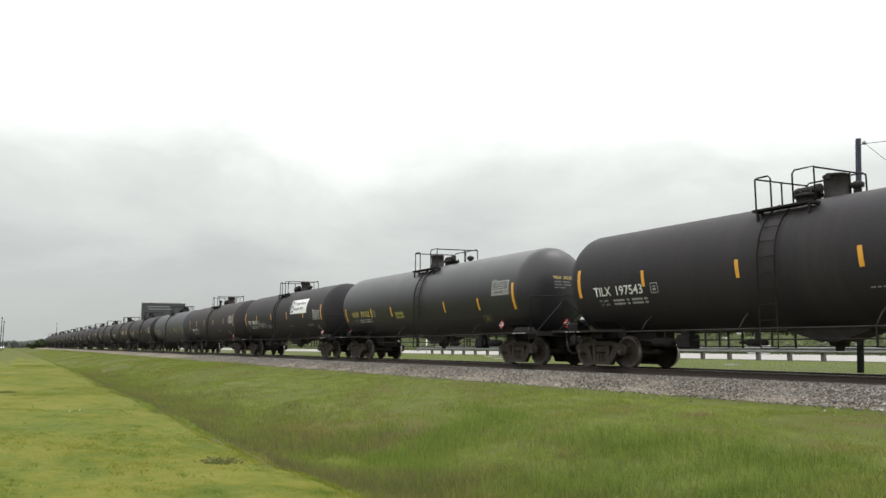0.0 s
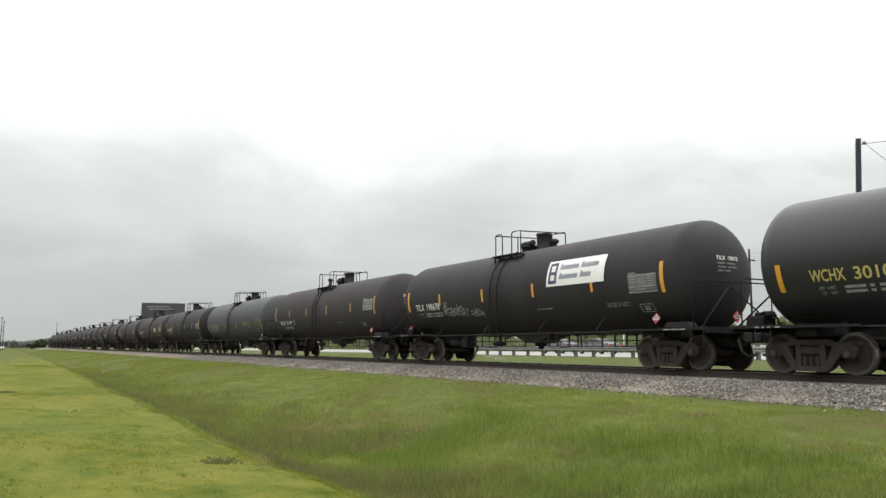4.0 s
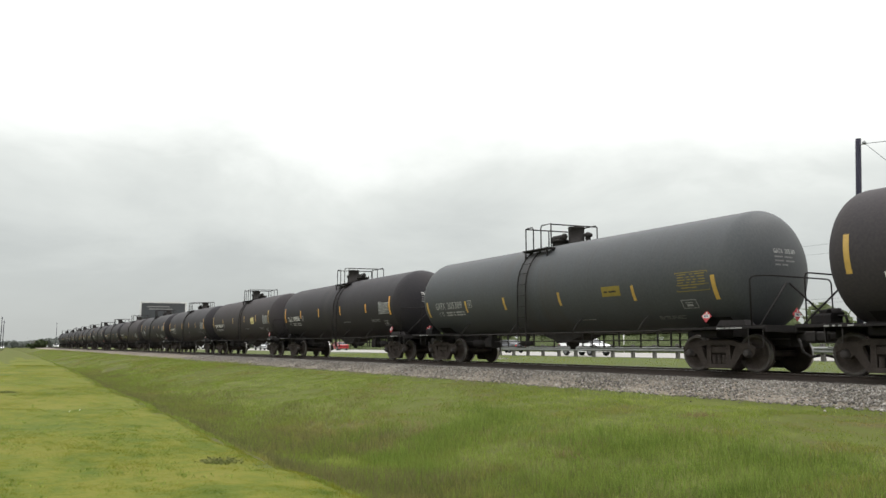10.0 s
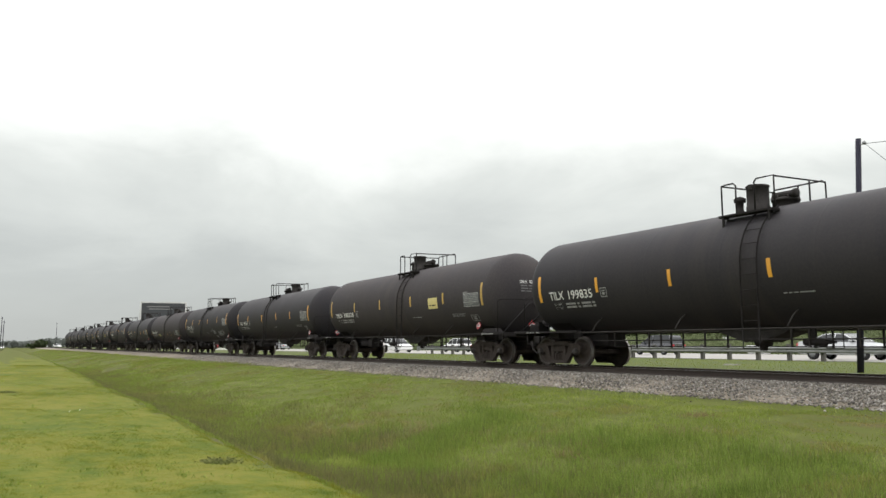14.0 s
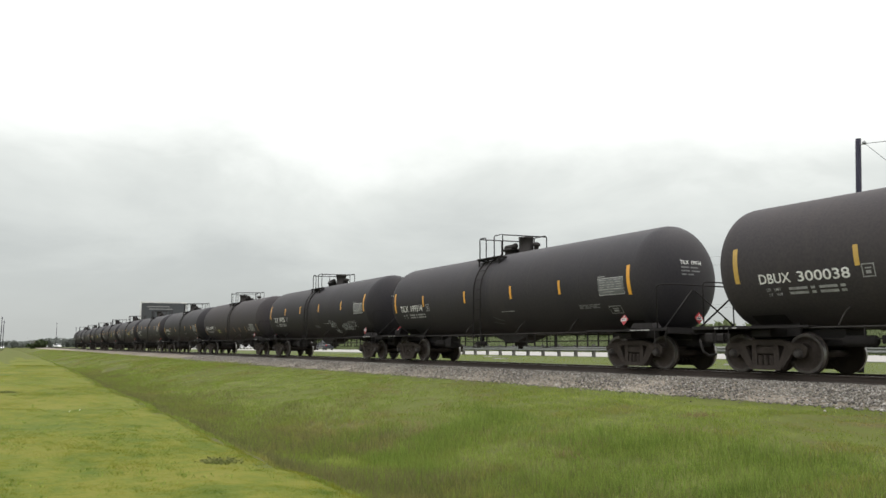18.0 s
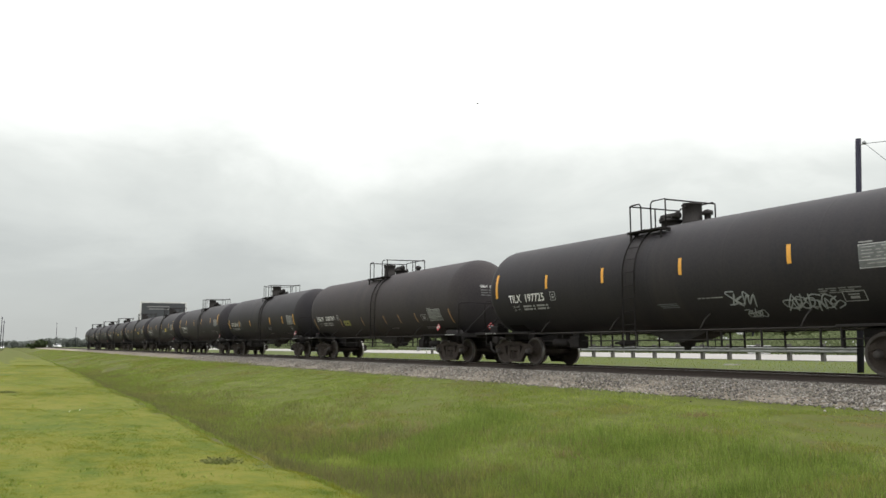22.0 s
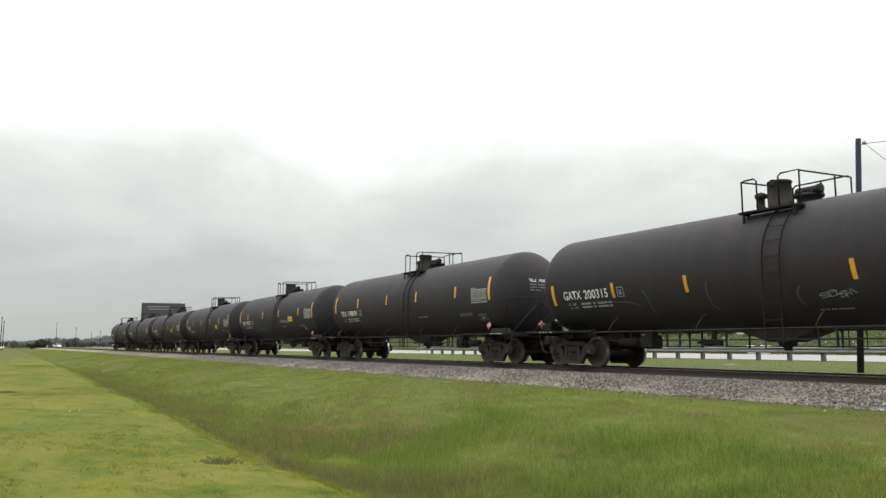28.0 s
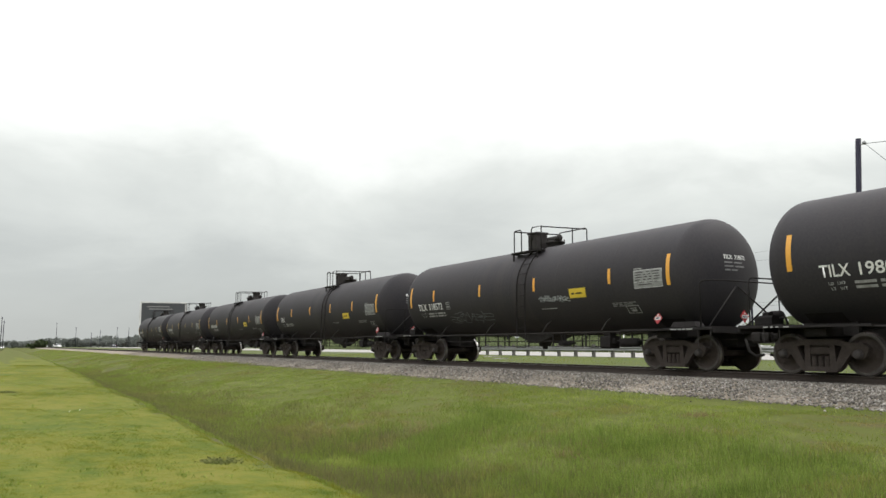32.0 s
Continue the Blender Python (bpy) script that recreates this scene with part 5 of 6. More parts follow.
def decals(car, row):
    mark, number, paint, ink, tape, top, places, fit, shift, extra = row
    ends = (min(places), max(places))
    hi = arc(top)
    for x in places:
        long = x in ends
        lo, up = ((hi - 0.62, hi + 0.22) if top > 2.5 else (hi - 0.56, hi + 0.08)) if long else (hi - 0.44, hi)
        if number == "30102" and x == ends[1]:
            lo, up = hi - 0.50, hi + 0.42
        w = (0.055 if not long else 0.065) * (0.6 if tape == "worn" else 1.0)
        slope = -0.02
        part("reflective_tape", patch(x - w, x + w, lo, up, 0.006, slope), M[tape], car)
    if mark:
        wide = 0.183 * len(number)
        x, mark_w, number_x, number_w, box_x, foot = extra.get("text", (-6.62, 0.71, -5.76, wide, -4.36, 2.07) if ink == "white" else (-6.5, 0.80, -5.53, wide * 1.12, -4.14, 2.07))
        s, high = arc(foot), 0.225 if mark == "DBUX" else 0.26
        part("reporting_mark", stencil(mark, x, s, high, mark_w), M[ink], car, "stencilled reporting mark")
        if number:
            part("car_number", stencil(number, number_x, s, high, number_w), M[ink], car, "stencilled car number")
            part("class_stencil", ring_box(box_x, s - 0.02, 0.27, 0.28), M["dim"], car)
        part("end_mark", head_stencil(mark, -0.44, 0.32), M["dim"] if ink == "dim" else M[ink], car)
        if number:
            part("end_number", head_stencil(number, -0.05, 0.43), M["dim"] if ink == "dim" else M[ink], car)
        head_bars(car)
        for z, wx, word in ((foot - 0.17, x + 0.14, "LD"), (foot - 0.17, x + 0.34, "LMT"), (foot - 0.28, x + 0.17, "LT"), (foot - 0.28, x + 0.37, "WT")):
            part("load_word", stencil(word, wx, arc(z), 0.07), M["dim"], car)
    else:
        x, foot = -6.5, 2.07
        part("reporting_mark", bars(-6.5, arc(2.06), [[(0, 0.75), (0.9, 1.0)]], 0.25), M["dim"], car)
    part("load_stencil", bars(x + 0.72, arc(foot - 0.17), [[(0, 0.46), (0.54, 0.1), (0.74, 0.42), (1.22, 0.12)], [(0, 0.46), (0.54, 0.1), (0.74, 0.42), (1.22, 0.12)]], 0.062), M["dim"], car)
    if "plain" not in extra:
        part("service_stencil", bars(4.95, arc(1.84 if top > 2.5 else 1.42), [[(0, 0.12), (0.16, 0.25), (0.45, 0.18), (0.67, 0.28)], [(0, 0.2), (0.26, 0.14), (0.46, 0.34)], [(0, 0.16), (0.22, 0.3), (0.6, 0.3)]], 0.028), M["faint"], car)
    if number != "30102":
        part("mid_stencil", bars(extra.get("mid", 0.78 if number == "199314" else 1.62), arc(1.81 if top > 2.5 else 1.42), [[(0, 0.10), (0.14, 0.08), (0.26, 0.12), (0.42, 0.36)]], 0.030), M["dim"], car)
    faint = extra.get("panel") == "faint"
    s0 = arc(extra.get("panel_z", min(2.09, top - 0.50)))
    bright = number in ("318572", "30102", "301199")
    px = extra.get("panel_x", 0.0)
    pan = part("data_panel", patch(5.99 + px, 7.05 + px, s0, s0 + 0.50, 0.006), M["grey" if faint else "pale" if bright else "panel"], car, "dusty grey inspection data panel")
    ink2 = "oldlabel" if faint else "frame" if bright else "dim"
    for a, b, c, d in ((5.99, 7.05, 0.482, 0.50), (5.99, 7.05, 0.0, 0.016), (5.99, 6.01, 0.016, 0.482), (7.03, 7.05, 0.016, 0.482), (5.99, 7.05, 0.165, 0.178)):
        part("panel_rule", patch(a + px, b + px, s0 + c, s0 + d, 0.009, 0, 1), M["oldlabel" if faint else "print"], pan)
    for i, line in enumerate((((0.0, 0.30), (0.42, 0.12), (0.60, 0.30)), ((0.0, 0.22), (0.30, 0.10), (0.46, 0.12), (0.66, 0.22)), ((0.0, 0.26), (0.32, 0.14), (0.52, 0.10), (0.70, 0.20)), ((0.0, 0.18), (0.30, 0.10), (0.46, 0.14), (0.68, 0.22)), ((0.0, 0.34), (0.42, 0.42)), ((0.1, 0.5),))):
        for a, w in line:
            part("panel_line", patch(6.06 + px + a, 6.06 + px + a + w, s0 + 0.425 - i * 0.068, s0 + 0.448 - i * 0.068, 0.009, 0, 1), M[ink2], pan)
    if not faint:
        part("panel_heading", patch(6.0 + px, 6.30 + px, s0 + 0.53, s0 + 0.56, 0.007, 0, 1), M["dim"], car)
    for a, w in ((7.27, 0.22), (7.53, 0.12), (7.68, 0.10), (7.81, 0.20)):
        part("sill_stencil", Shape().box((a, -1.536, 1.040), (a + w, -1.532, 1.072)), M["dim"], car)
        part("sill_stencil", Shape().box((-a - w * 0.6, -1.536, 1.040), (-a, -1.532, 1.072)), M["dim"], car)
    tx, tz = extra.get("test", (6.22, 1.57))
    part("test_stencil", ring_box(tx, arc(tz), 0.50, 0.26, 0.020), M["olive" if number == "30102" else "dim"], car)
    if "notice" in extra:
        part("notice_stencil", bars(extra["notice"][0], arc(extra["notice"][1]), [[(0, 0.7)], [(0.1, 0.62)], [(0.15, 0.6)]], 0.03), M["ghost"], car)
    pl = part("hazard_placard", diamond(0, 0, 0, 0.16), M["red"], car, "red and white diamond hazard placard", pose(extra.get("placard", 6.50 if paint == "dusty" or number == "318572" else 6.66), -1.16, 1.38, -12, 0, 0))
    placard_face(pl)
    pl = part("hazard_placard", diamond(0, 0, 0, 0.16), M["red"], car, "red and white diamond hazard placard", pose(8.56, -0.22, 1.38, 0, 0, 90))
    placard_face(pl)
    if "banner" in extra:
        b = part("banner", patch(2.32, 5.03, arc(2.50), arc(2.50) + 0.84, 0.02, 0, 8), M["banner"], car, "white vinyl banner with dark blue print")
        s = arc(2.50)
        for x0, x1, a0, a1 in ((2.42, 2.52, 0.08, 0.76), (2.72, 2.82, 0.08, 0.76), (2.52, 2.72, 0.36, 0.46), (2.52, 2.72, 0.66, 0.76), (2.52, 2.72, 0.08, 0.18)):
            part("banner_emblem", patch(x0, x1, s + a0, s + a1, 0.024, 0, 4), M["navy"], b)
        for a, words in ((0.50, (9, 8)), (0.20, (9, 5))):
            x = 2.98
            for letters in words:
                for q in range(letters):
                    part("banner_print", patch(x, x + 0.062, s + a, s + a + (0.20 if q == 0 else 0.14), 0.024, 0.035, 2), M["navy"], b)
                    x += 0.098
                x += 0.12
    for key, mat in (("label", "label"), ("sticker", "olive" if paint != "grey" else "oldlabel")):
        if key in extra:
            x, z = extra[key]
            lb = part("sticker", patch(x, x + 0.76, arc(z), arc(z) + (0.44 if key == "label" and paint == "dusty" else 0.29), 0.007), M["cream" if key == "label" and paint == "dusty" else mat], car, "yellow warning sticker")
            part("sticker_print", bars(x + 0.1, arc(z) + 0.11, [[(0, 0.14), (0.2, 0.3)]], 0.05, 0.010), M["frame"], lb)
    for key in ("scrawl", "scrawl2", "scrawl3", "ghost"):
        if key in extra:
            x, w, z, h, n, seed, fall, t = extra[key]
            part("spray_scrawl", scrawl(x, arc(z), w, h, n, seed, fall, t), M["spray" if key != "ghost" else "ghost"], car, "pale sprayed scrawl")
    if "scratches" in extra:
        for line in extra["scratches"]:
            part("scratch", stroke(Shape(), [(x, arc(z)) for x, z in line], 0.010, 0.007), M["ghost"], car, "thin pale scratch")


def ring_box(x, s, w, h, t=0.022):
    sh = Shape()
    for a, b, c, d in ((0, w, 0, t), (0, w, h - t, h), (0, t, t, h - t), (w - t, w, t, h - t), (w * 0.3, w * 0.7, h * 0.25, h * 0.5), (w * 0.25, w * 0.75, h * 0.62, h * 0.72)):
        p = patch(x + a, x + b, s + c, s + d, 0.007, 0, 1)
        sh.add(p.v, p.f)
    return sh


def on_head(y, dz, out=0.010):
    """A point of the rounded end at +x, dz above the tank's axis."""
    return (SHELL + DOME * math.sqrt(max(0.0, 1 - (y * y + dz * dz) / (R * R))) + out, y, AXIS + dz)


def head_stencil(text, y0, wide):
    cu = bpy.data.curves.new("stencil", "FONT")
    cu.body, cu.size, cu.resolution_u, cu.offset = text, 0.108 / 0.7, 2, 0.003
    ob = bpy.data.objects.new("stencil", cu)
    scene.collection.objects.link(ob)
    me = bpy.data.meshes.new_from_object(ob.evaluated_get(bpy.context.evaluated_depsgraph_get()))
    bpy.data.objects.remove(ob)
    k = wide / max(v.co.x for v in me.vertices)
    for v in me.vertices:
        v.co = on_head(y0 + v.co.x * k, 0.36 + v.co.y, 0.012)
    return me


def head_bars(car):
    """Lines of small writing on the rounded end, as plain bars."""
    for i, w in enumerate((0.66, 0.72, 0.45)):
        s = 0.25 - 0.10 * i
        for c, d in ((-0.42, -0.42 + w * 0.42), (-0.42 + w * 0.52, -0.42 + w)):
            part("capacity_line", Shape().add([on_head(c, s), on_head(d, s), on_head(d, s + 0.04), on_head(c, s + 0.04)], [(0, 1, 2, 3)]), M["faint"], car)


def build_train():
    cars = []
    shell = tank_shape().mesh("tank", M["black"])
    ends = []
    for turn in (False, True):
        for nm, (shape, mat) in end_shapes().items():
            if turn and nm == "sill_step_1":
                shape = near_step()
            plain = nm.rstrip("_01")
            ends.append((plain, (turned(shape) if turn else shape).mesh(plain, M[mat])))
    gear = Shape().box((-8.72, -0.80, 1.10), (-8.24, -0.36, 1.36), 0.05).lathe([(-8.66, 0.0), (-8.65, 0.10), (-8.60, 0.13), (-8.34, 0.13), (-8.30, 0.09), (-8.22, 0.0)], "x", 14, (0, -0.30, 1.36))
    gear.box((-8.60, -0.66, 1.34), (-8.42, -0.48, 1.45), 0.03).tube([(-8.3, -0.5, 1.30), (-8.08, -0.5, 1.30), (-8.02, -0.5, 1.10)], 0.03, 6)
    gear = gear.mesh("brake_gear", M["soot"])
    for k, row in enumerate(ROLL):
        x0 = 0.04 - PITCH * (k - 5) + SLACK.get(k, 0.0)
        car = thing("tank_car", LOOKS[row[2]], "tank car", "tank cars of the train", pose(x0 + run(0), 0, 0))
        tank = part("tank", shell, None, car)
        if row[2] != "black":
            tank.material_slots[0].link = "OBJECT"
            tank.material_slots[0].material = M[row[2]]
        for nm, me in ends:
            part(nm, me, None, car)
        if k != 6:
            part("brake_gear", gear, None, car)
        build_underside(car, -1 if k in GEAR_LEFT else 1)
        build_top(car, *TOPS[k])
        axles = build_trucks(car)
        decals(car, row)
        cars.append((car, x0, axles))
    return cars


# ---- far things ----
def crown(name, at, w, d, h, n, leaf, seed, parent, base=0.0):
    """A ragged crown of many leaf clumps, each a few crossed blades."""
    rng = np.random.default_rng(seed)
    lobes = rng.random((max(5, n // 120), 3))
    lob = np.stack([(lobes[:, 0] - 0.5) * w * 0.75, (lobes[:, 1] - 0.5) * d * 0.75, base + h * (0.2 + 0.62 * lobes[:, 2] * (1 - np.abs(lobes[:, 0] - 0.5)))], -1)
    pick = rng.integers(0, len(lob), n)
    off = rng.normal(size=(n, 3))
    off /= np.linalg.norm(off, axis=1)[:, None]
    off *= (0.55 + 0.5 * rng.random(n))[:, None] * np.array([w * 0.22, d * 0.22, h * 0.24])
    c = lob[pick] + off
    c[:, 2] = np.maximum(c[:, 2], base + leaf * 0.3)
    a = rng.normal(size=(n, 3)); a /= np.linalg.norm(a, axis=1)[:, None]
    b = np.cross(a, rng.normal(size=(n, 3))); b /= np.linalg.norm(b, axis=1)[:, None]
    sz = leaf * (0.6 + 0.8 * rng.random(n))[:, None]
    v = np.stack([c - a * sz, c + b * sz * 0.45, c + a * sz, c - b * sz * 0.45], 1).reshape(-1, 3)
    return soup(name, v, np.arange(4 * n).reshape(n, 4), M["leaf"], "", kind="", parent=parent)


def tree(name, x, y, w, h, seed, label, n=500, group=""):
    z = float(ground_z(np.array([x]), np.array([y]))[0])
    t = thing(name, label, "tree" if name == "tree" else "bush", group, pose(x, y, z))
    rng = random.Random(seed)
    trunk = Shape().tube([(0, 0, -0.2), (0.03 * w, 0, h * 0.3), (0, 0.02 * w, h * 0.62)], 0.028 * h, 8, r2=0.012 * h)
    for k in range(5):
        a = rng.uniform(0, 6.28)
        trunk.tube([(0, 0, h * (0.2 + 0.08 * k)), (math.cos(a) * w * 0.18, math.sin(a) * w * 0.18, h * (0.42 + 0.08 * k)), (math.cos(a) * w * 0.3, math.sin(a) * w * 0.3, h * (0.5 + 0.08 * k))], 0.010 * h, 6, r2=0.004 * h)
    part("trunk", trunk, M["bark"], t)
    leaves = crown("crown", None, w, w, h * 0.85, n, max(0.12, 0.075 * w), seed, t, h * 0.12 if name == "tree" else 0.0)
    if name == "bush":
        leaves.data.materials[0] = M["deep"]
    elif group:
        # crowns past x = -300 get the colour with more haze in it
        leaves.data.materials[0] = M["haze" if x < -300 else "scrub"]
    return t


def build_billboard():
    b = thing("billboard", "dark roadside billboard with pale trim and unreadable writing", "billboard", at=pose(-231.4, 24.4, -0.2, 0, 0, 75))
    w, z0, z1 = 5.9, 7.0, 13.0
    part("panel", Shape().box((-w, -0.2, z0), (w, 0.2, z1)), M["board"], b)
    tr = Shape()
    for a, c in (((-w - 0.45, -0.28, z0 - 0.4), (w + 0.45, 0.25, z0)), ((-w - 0.45, -0.28, z1), (w + 0.45, 0.25, z1 + 0.4)), ((-w - 0.45, -0.28, z0), (-w, 0.25, z1)), ((w, -0.28, z0), (w + 0.45, 0.25, z1))):
        tr.box(a, c)
    part("frame", tr, M["trim"], b)
    wr = Shape()
    for x0, x1, z in ((-4.4, 1.6, 12.0), (-4.0, 2.4, 11.3)):
        wr.box((x0, -0.225, z - 0.09), (x1, -0.205, z + 0.09))
    part("writing", wr, M["dim"], b)
    for x in (-3.5, 0, 3.5):
        part("leg", Shape().box((x - 0.15, 0.25, -0.3), (x + 0.15, 0.55, 12.5)), M["post"], b)


def build_trees():
    k = 0
    for x in range(-50, -392, -9):
        for y0 in (78, 92):
            k += 1
            rng = random.Random(k)
            tree("tree", x + rng.uniform(-4, 4), y0 + rng.uniform(-6, 6), rng.uniform(6, 9.5), rng.uniform(5.2, 7.6), k, "leafy dull green tree in the belt beyond the highway", 620, "tree belt")
    for y in range(-2, 78, 5):
        k += 1
        rng = random.Random(k)
        tree("tree", -404 + rng.uniform(-8, 8), y, rng.uniform(7, 11), rng.uniform(4.0, 5.4) + max(0, min(1.6, (y - 20) * 0.1)), k, "distant leafy green tree at the field's end", 420, "tree belt")
    rng = np.random.default_rng(77)
    n = 12000
    y = -46 + 172 * rng.random(n)
    x = -430 + 16 * rng.random(n)
    c = np.stack([x, y, -0.2 + (2.2 + 1.2 * patchy(y, x, 50, 5.0) + 1.0 * np.clip((y + 4) / 6, 0, 1) + 1.6 * np.clip((y - 18) / 12, 0, 1)).clip(1.0, 7) * rng.random(n) ** 0.7], -1)
    a = rng.normal(size=(n, 3)); a /= np.linalg.norm(a, axis=1)[:, None]
    b = np.cross(a, rng.normal(size=(n, 3))); b /= np.linalg.norm(b, axis=1)[:, None]
    sz = (0.5 + 0.5 * rng.random(n))[:, None]
    v = np.stack([c - a * sz, c + b * sz * 0.6, c + a * sz, c - b * sz * 0.6], 1).reshape(-1, 3)
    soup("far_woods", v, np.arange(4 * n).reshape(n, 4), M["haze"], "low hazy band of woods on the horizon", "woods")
    tree("bush", -330, -4.2, 8.5, 4.6, 401, "dark rounded bush at the lawn's far end", 500)
    rng = np.random.default_rng(31)
    n = 46000
    x = -28 - 190 * rng.random(n) ** 1.4
    y = 50.5 + 9 * rng.random(n)
    top = (0.9 + 1.3 * ((y - 50) / 9) + 0.5 * patchy(x, y, 40, 2.0)).clip(0.3, 3)
    z = -0.2 + top * rng.random(n) ** 0.6
    c = np.stack([x, y, z], -1)
    a = rng.normal(size=(n, 3)); a /= np.linalg.norm(a, axis=1)[:, None]
    b = np.cross(a, rng.normal(size=(n, 3))); b /= np.linalg.norm(b, axis=1)[:, None]
    sz = (0.12 + 0.16 * rng.random(n))[:, None]
    v = np.stack([c - a * sz, c + b * sz * 0.5, c + a * sz, c - b * sz * 0.5], 1).reshape(-1, 3)
    soup("hedgerow", v, np.arange(4 * n).reshape(n, 4), M["scrub"], "dense green scrub along the highway's far side", "scrub")


def build_markers():
    for x, y, h, r in ((-64.8, 24.0 - 5.0, 1.45, 0.05), (-72.5, 51.5, 2.9, 0.06)):
        z = float(ground_z(np.array([x]), np.array([y]))[0])
        m = thing("marker_post", "slim white marker post beside the highway", "marker post", "marker posts", pose(x, y, z))
        part("shaft", Shape().tube([(0, 0, -0.2), (0, 0, h)], r, 8), M["white"], m)
        part("cap", Shape().lathe([(h, r * 1.3), (h + 0.08, r * 1.3), (h + 0.1, 0)], "z", 8), M["zinc"], m)
    z = -0.14
    b = thing("roadside_cabinet", "low white metal cabinet beside the highway", "cabinet", at=pose(-51.7, 50.2, z))
    part("body", Shape().box((-0.95, -0.5, 0.1), (0.95, 0.5, 0.86), 0.04), M["carwhite"], b)
    part("plinth", Shape().box((-1.0, -0.55, -0.1), (1.0, 0.55, 0.1)), M["post"], b)
    part("roof", Shape().box((-1.02, -0.58, 0.86), (1.02, 0.58, 0.93), 0.02), M["carwhite"], b)
    for x, y, h, lean in ((-250, -15.6, 9.6, 0), (-250, -15.05, 8.6, 0), (-399, 7.3, 11.4, 0), (-399, 15.5, 9.4, 0), (-398, 22.1, 7.0, 0), (-398, 25.9, 8.2, 0), (-397, 33.2, 9.6, 0), (-396, 38.2, 9.6, 0)):
        q = build_pole("field_pole", x, y, h, 0.11, lean, "grey timber pole far off on the plain")
        tagged(q, group="field poles")
        part("bracket", Shape().box((-0.05, -0.25, h - 0.5), (0.05, 0.25, h - 0.4)), M["pole"], q)


def wedge(outline, inner, w0, w1, zc, zt):
    """A cabin form: an outline in x and z whose half width falls from w0 at zc to w1 at zt."""
    sh = Shape()
    n = len(outline)
    half = [(w0 + (w1 - w0) * (z - zc) / (zt - zc)) * inner for x, z in outline]
    v = [(x, -h, z) for (x, z), h in zip(outline, half)] + [(x, h, z) for (x, z), h in zip(outline, half)]
    return sh.add(v, [(i, (i + 1) % n, (i + 1) % n + n, i + n) for i in range(n)] + [tuple(range(n - 1, -1, -1)), tuple(range(n, 2 * n))])


def build_car(kind, paint, label, at):
    """A road car: shaped body with wheel arches, a tapering glasshouse, pillars, lamps, four wheels."""
    c = thing("car", label, "car", "highway traffic", at)
    w, r = 0.90, 0.335
    sedan = kind == "sedan"
    long, high = (2.42, 1.46) if sedan else (2.38, 1.74)
    nose = [(long - 0.02, 0.34), (long, 0.52), (long - 0.06, 0.68), (long - 0.30, 0.80), (long - 0.75, 0.89), (1.12 if sedan else 1.30, 0.96)]
    tail = [(-1.55, 1.00), (-2.10, 1.02), (-long + 0.08, 0.98), (-long, 0.80), (-long, 0.50), (-long + 0.06, 0.34)] if sedan else [(-2.20, 1.02), (-long + 0.03, 0.96), (-long, 0.70), (-long, 0.45), (-long + 0.05, 0.34)]
    low = []
    for x in (-1.42, 1.45):
        low += [(x + 0.40 * math.cos(a), 0.30 + 0.40 * math.sin(a)) for a in [math.pi - math.pi * i / 6 for i in range(7)]]
    upper = [(x, z) for x, z in nose + tail]
    # slices of the side between the arches keep every face convex
    body = Shape()
    xs = sorted(set([round(p[0], 3) for p in low] + [p[0] for p in upper]))
    top = sorted(upper[2:-2])
    tx, tz = [p[0] for p in top], [p[1] for p in top]
    bx, bz = [-long] + [p[0] for p in low] + [long], [0.34] + [max(0.26, p[1]) for p in low] + [0.34]
    for a, b in zip(xs[:-1], xs[1:]):
        if b - a < 0.004:
            continue
        za, zb2, ta, tb = np.interp(a, bx, bz), np.interp(b, bx, bz), np.interp(a, tx, tz), np.interp(b, tx, tz)
        belt = 0.72
        v = []
        for x, lo, hi in ((a, za, ta), (b, zb2, tb)):
            pinch = 1 - 0.10 * max(0.0, (abs(x) - 1.9) / 0.5)
            m = max(lo + 0.02, min(belt, hi - 0.03))
            v += [(x, -w * 0.96 * pinch, lo), (x, -w * pinch, m), (x, -w * 0.90 * pinch, hi), (x, w * 0.90 * pinch, hi), (x, w * pinch, m), (x, w * 0.96 * pinch, lo)]
        body.add(v, [(i, i + 6, (i + 1) % 6 + 6, (i + 1) % 6) for i in range(6)] + [tuple(range(6)), tuple(range(11, 5, -1))], 0, False)
    part("body", body, M[paint], c)
    if sedan:
        line = [(-1.72, 0.99), (-1.35, 1.20), (-0.85, 1.385), (-0.30, high - 0.02), (0.20, 1.425), (0.62, 1.27), (1.22, 0.95)]
        posts = (((-1.62, 1.0), (-0.80, 1.39)), ((-0.15, 0.98), (-0.12, 1.43)), ((1.16, 0.97), (0.25, 1.42)))
    else:
        line = [(-2.22, 1.0), (-2.05, 1.52), (-1.90, 1.67), (-0.6, high - 0.03), (0.10, 1.69), (0.62, 1.45), (1.32, 0.95)]
        posts = (((-2.18, 1.0), (-1.92, 1.66)), ((-1.15, 1.0), (-1.12, 1.70)), ((-0.10, 1.0), (-0.08, 1.70)), ((1.26, 0.98), (0.15, 1.68)))
    part("window", wedge(line, 0.985, 0.80, 0.62, 1.0, high), M["glass"], c)
    cap = line[2:5]
    part("roof", wedge([(x, z - 0.035) for x, z in cap] + [(x, z + 0.015) for x, z in cap[::-1]], 1.0, 0.80, 0.64, 1.0, high), M[paint], c)
    for (x0, z0), (x1, z1) in posts:
        for k in (-1, 1):
            h0, h1 = [k * (0.80 + (0.62 - 0.80) * (z - 1.0) / (high - 1.0)) for z in (z0, z1)]
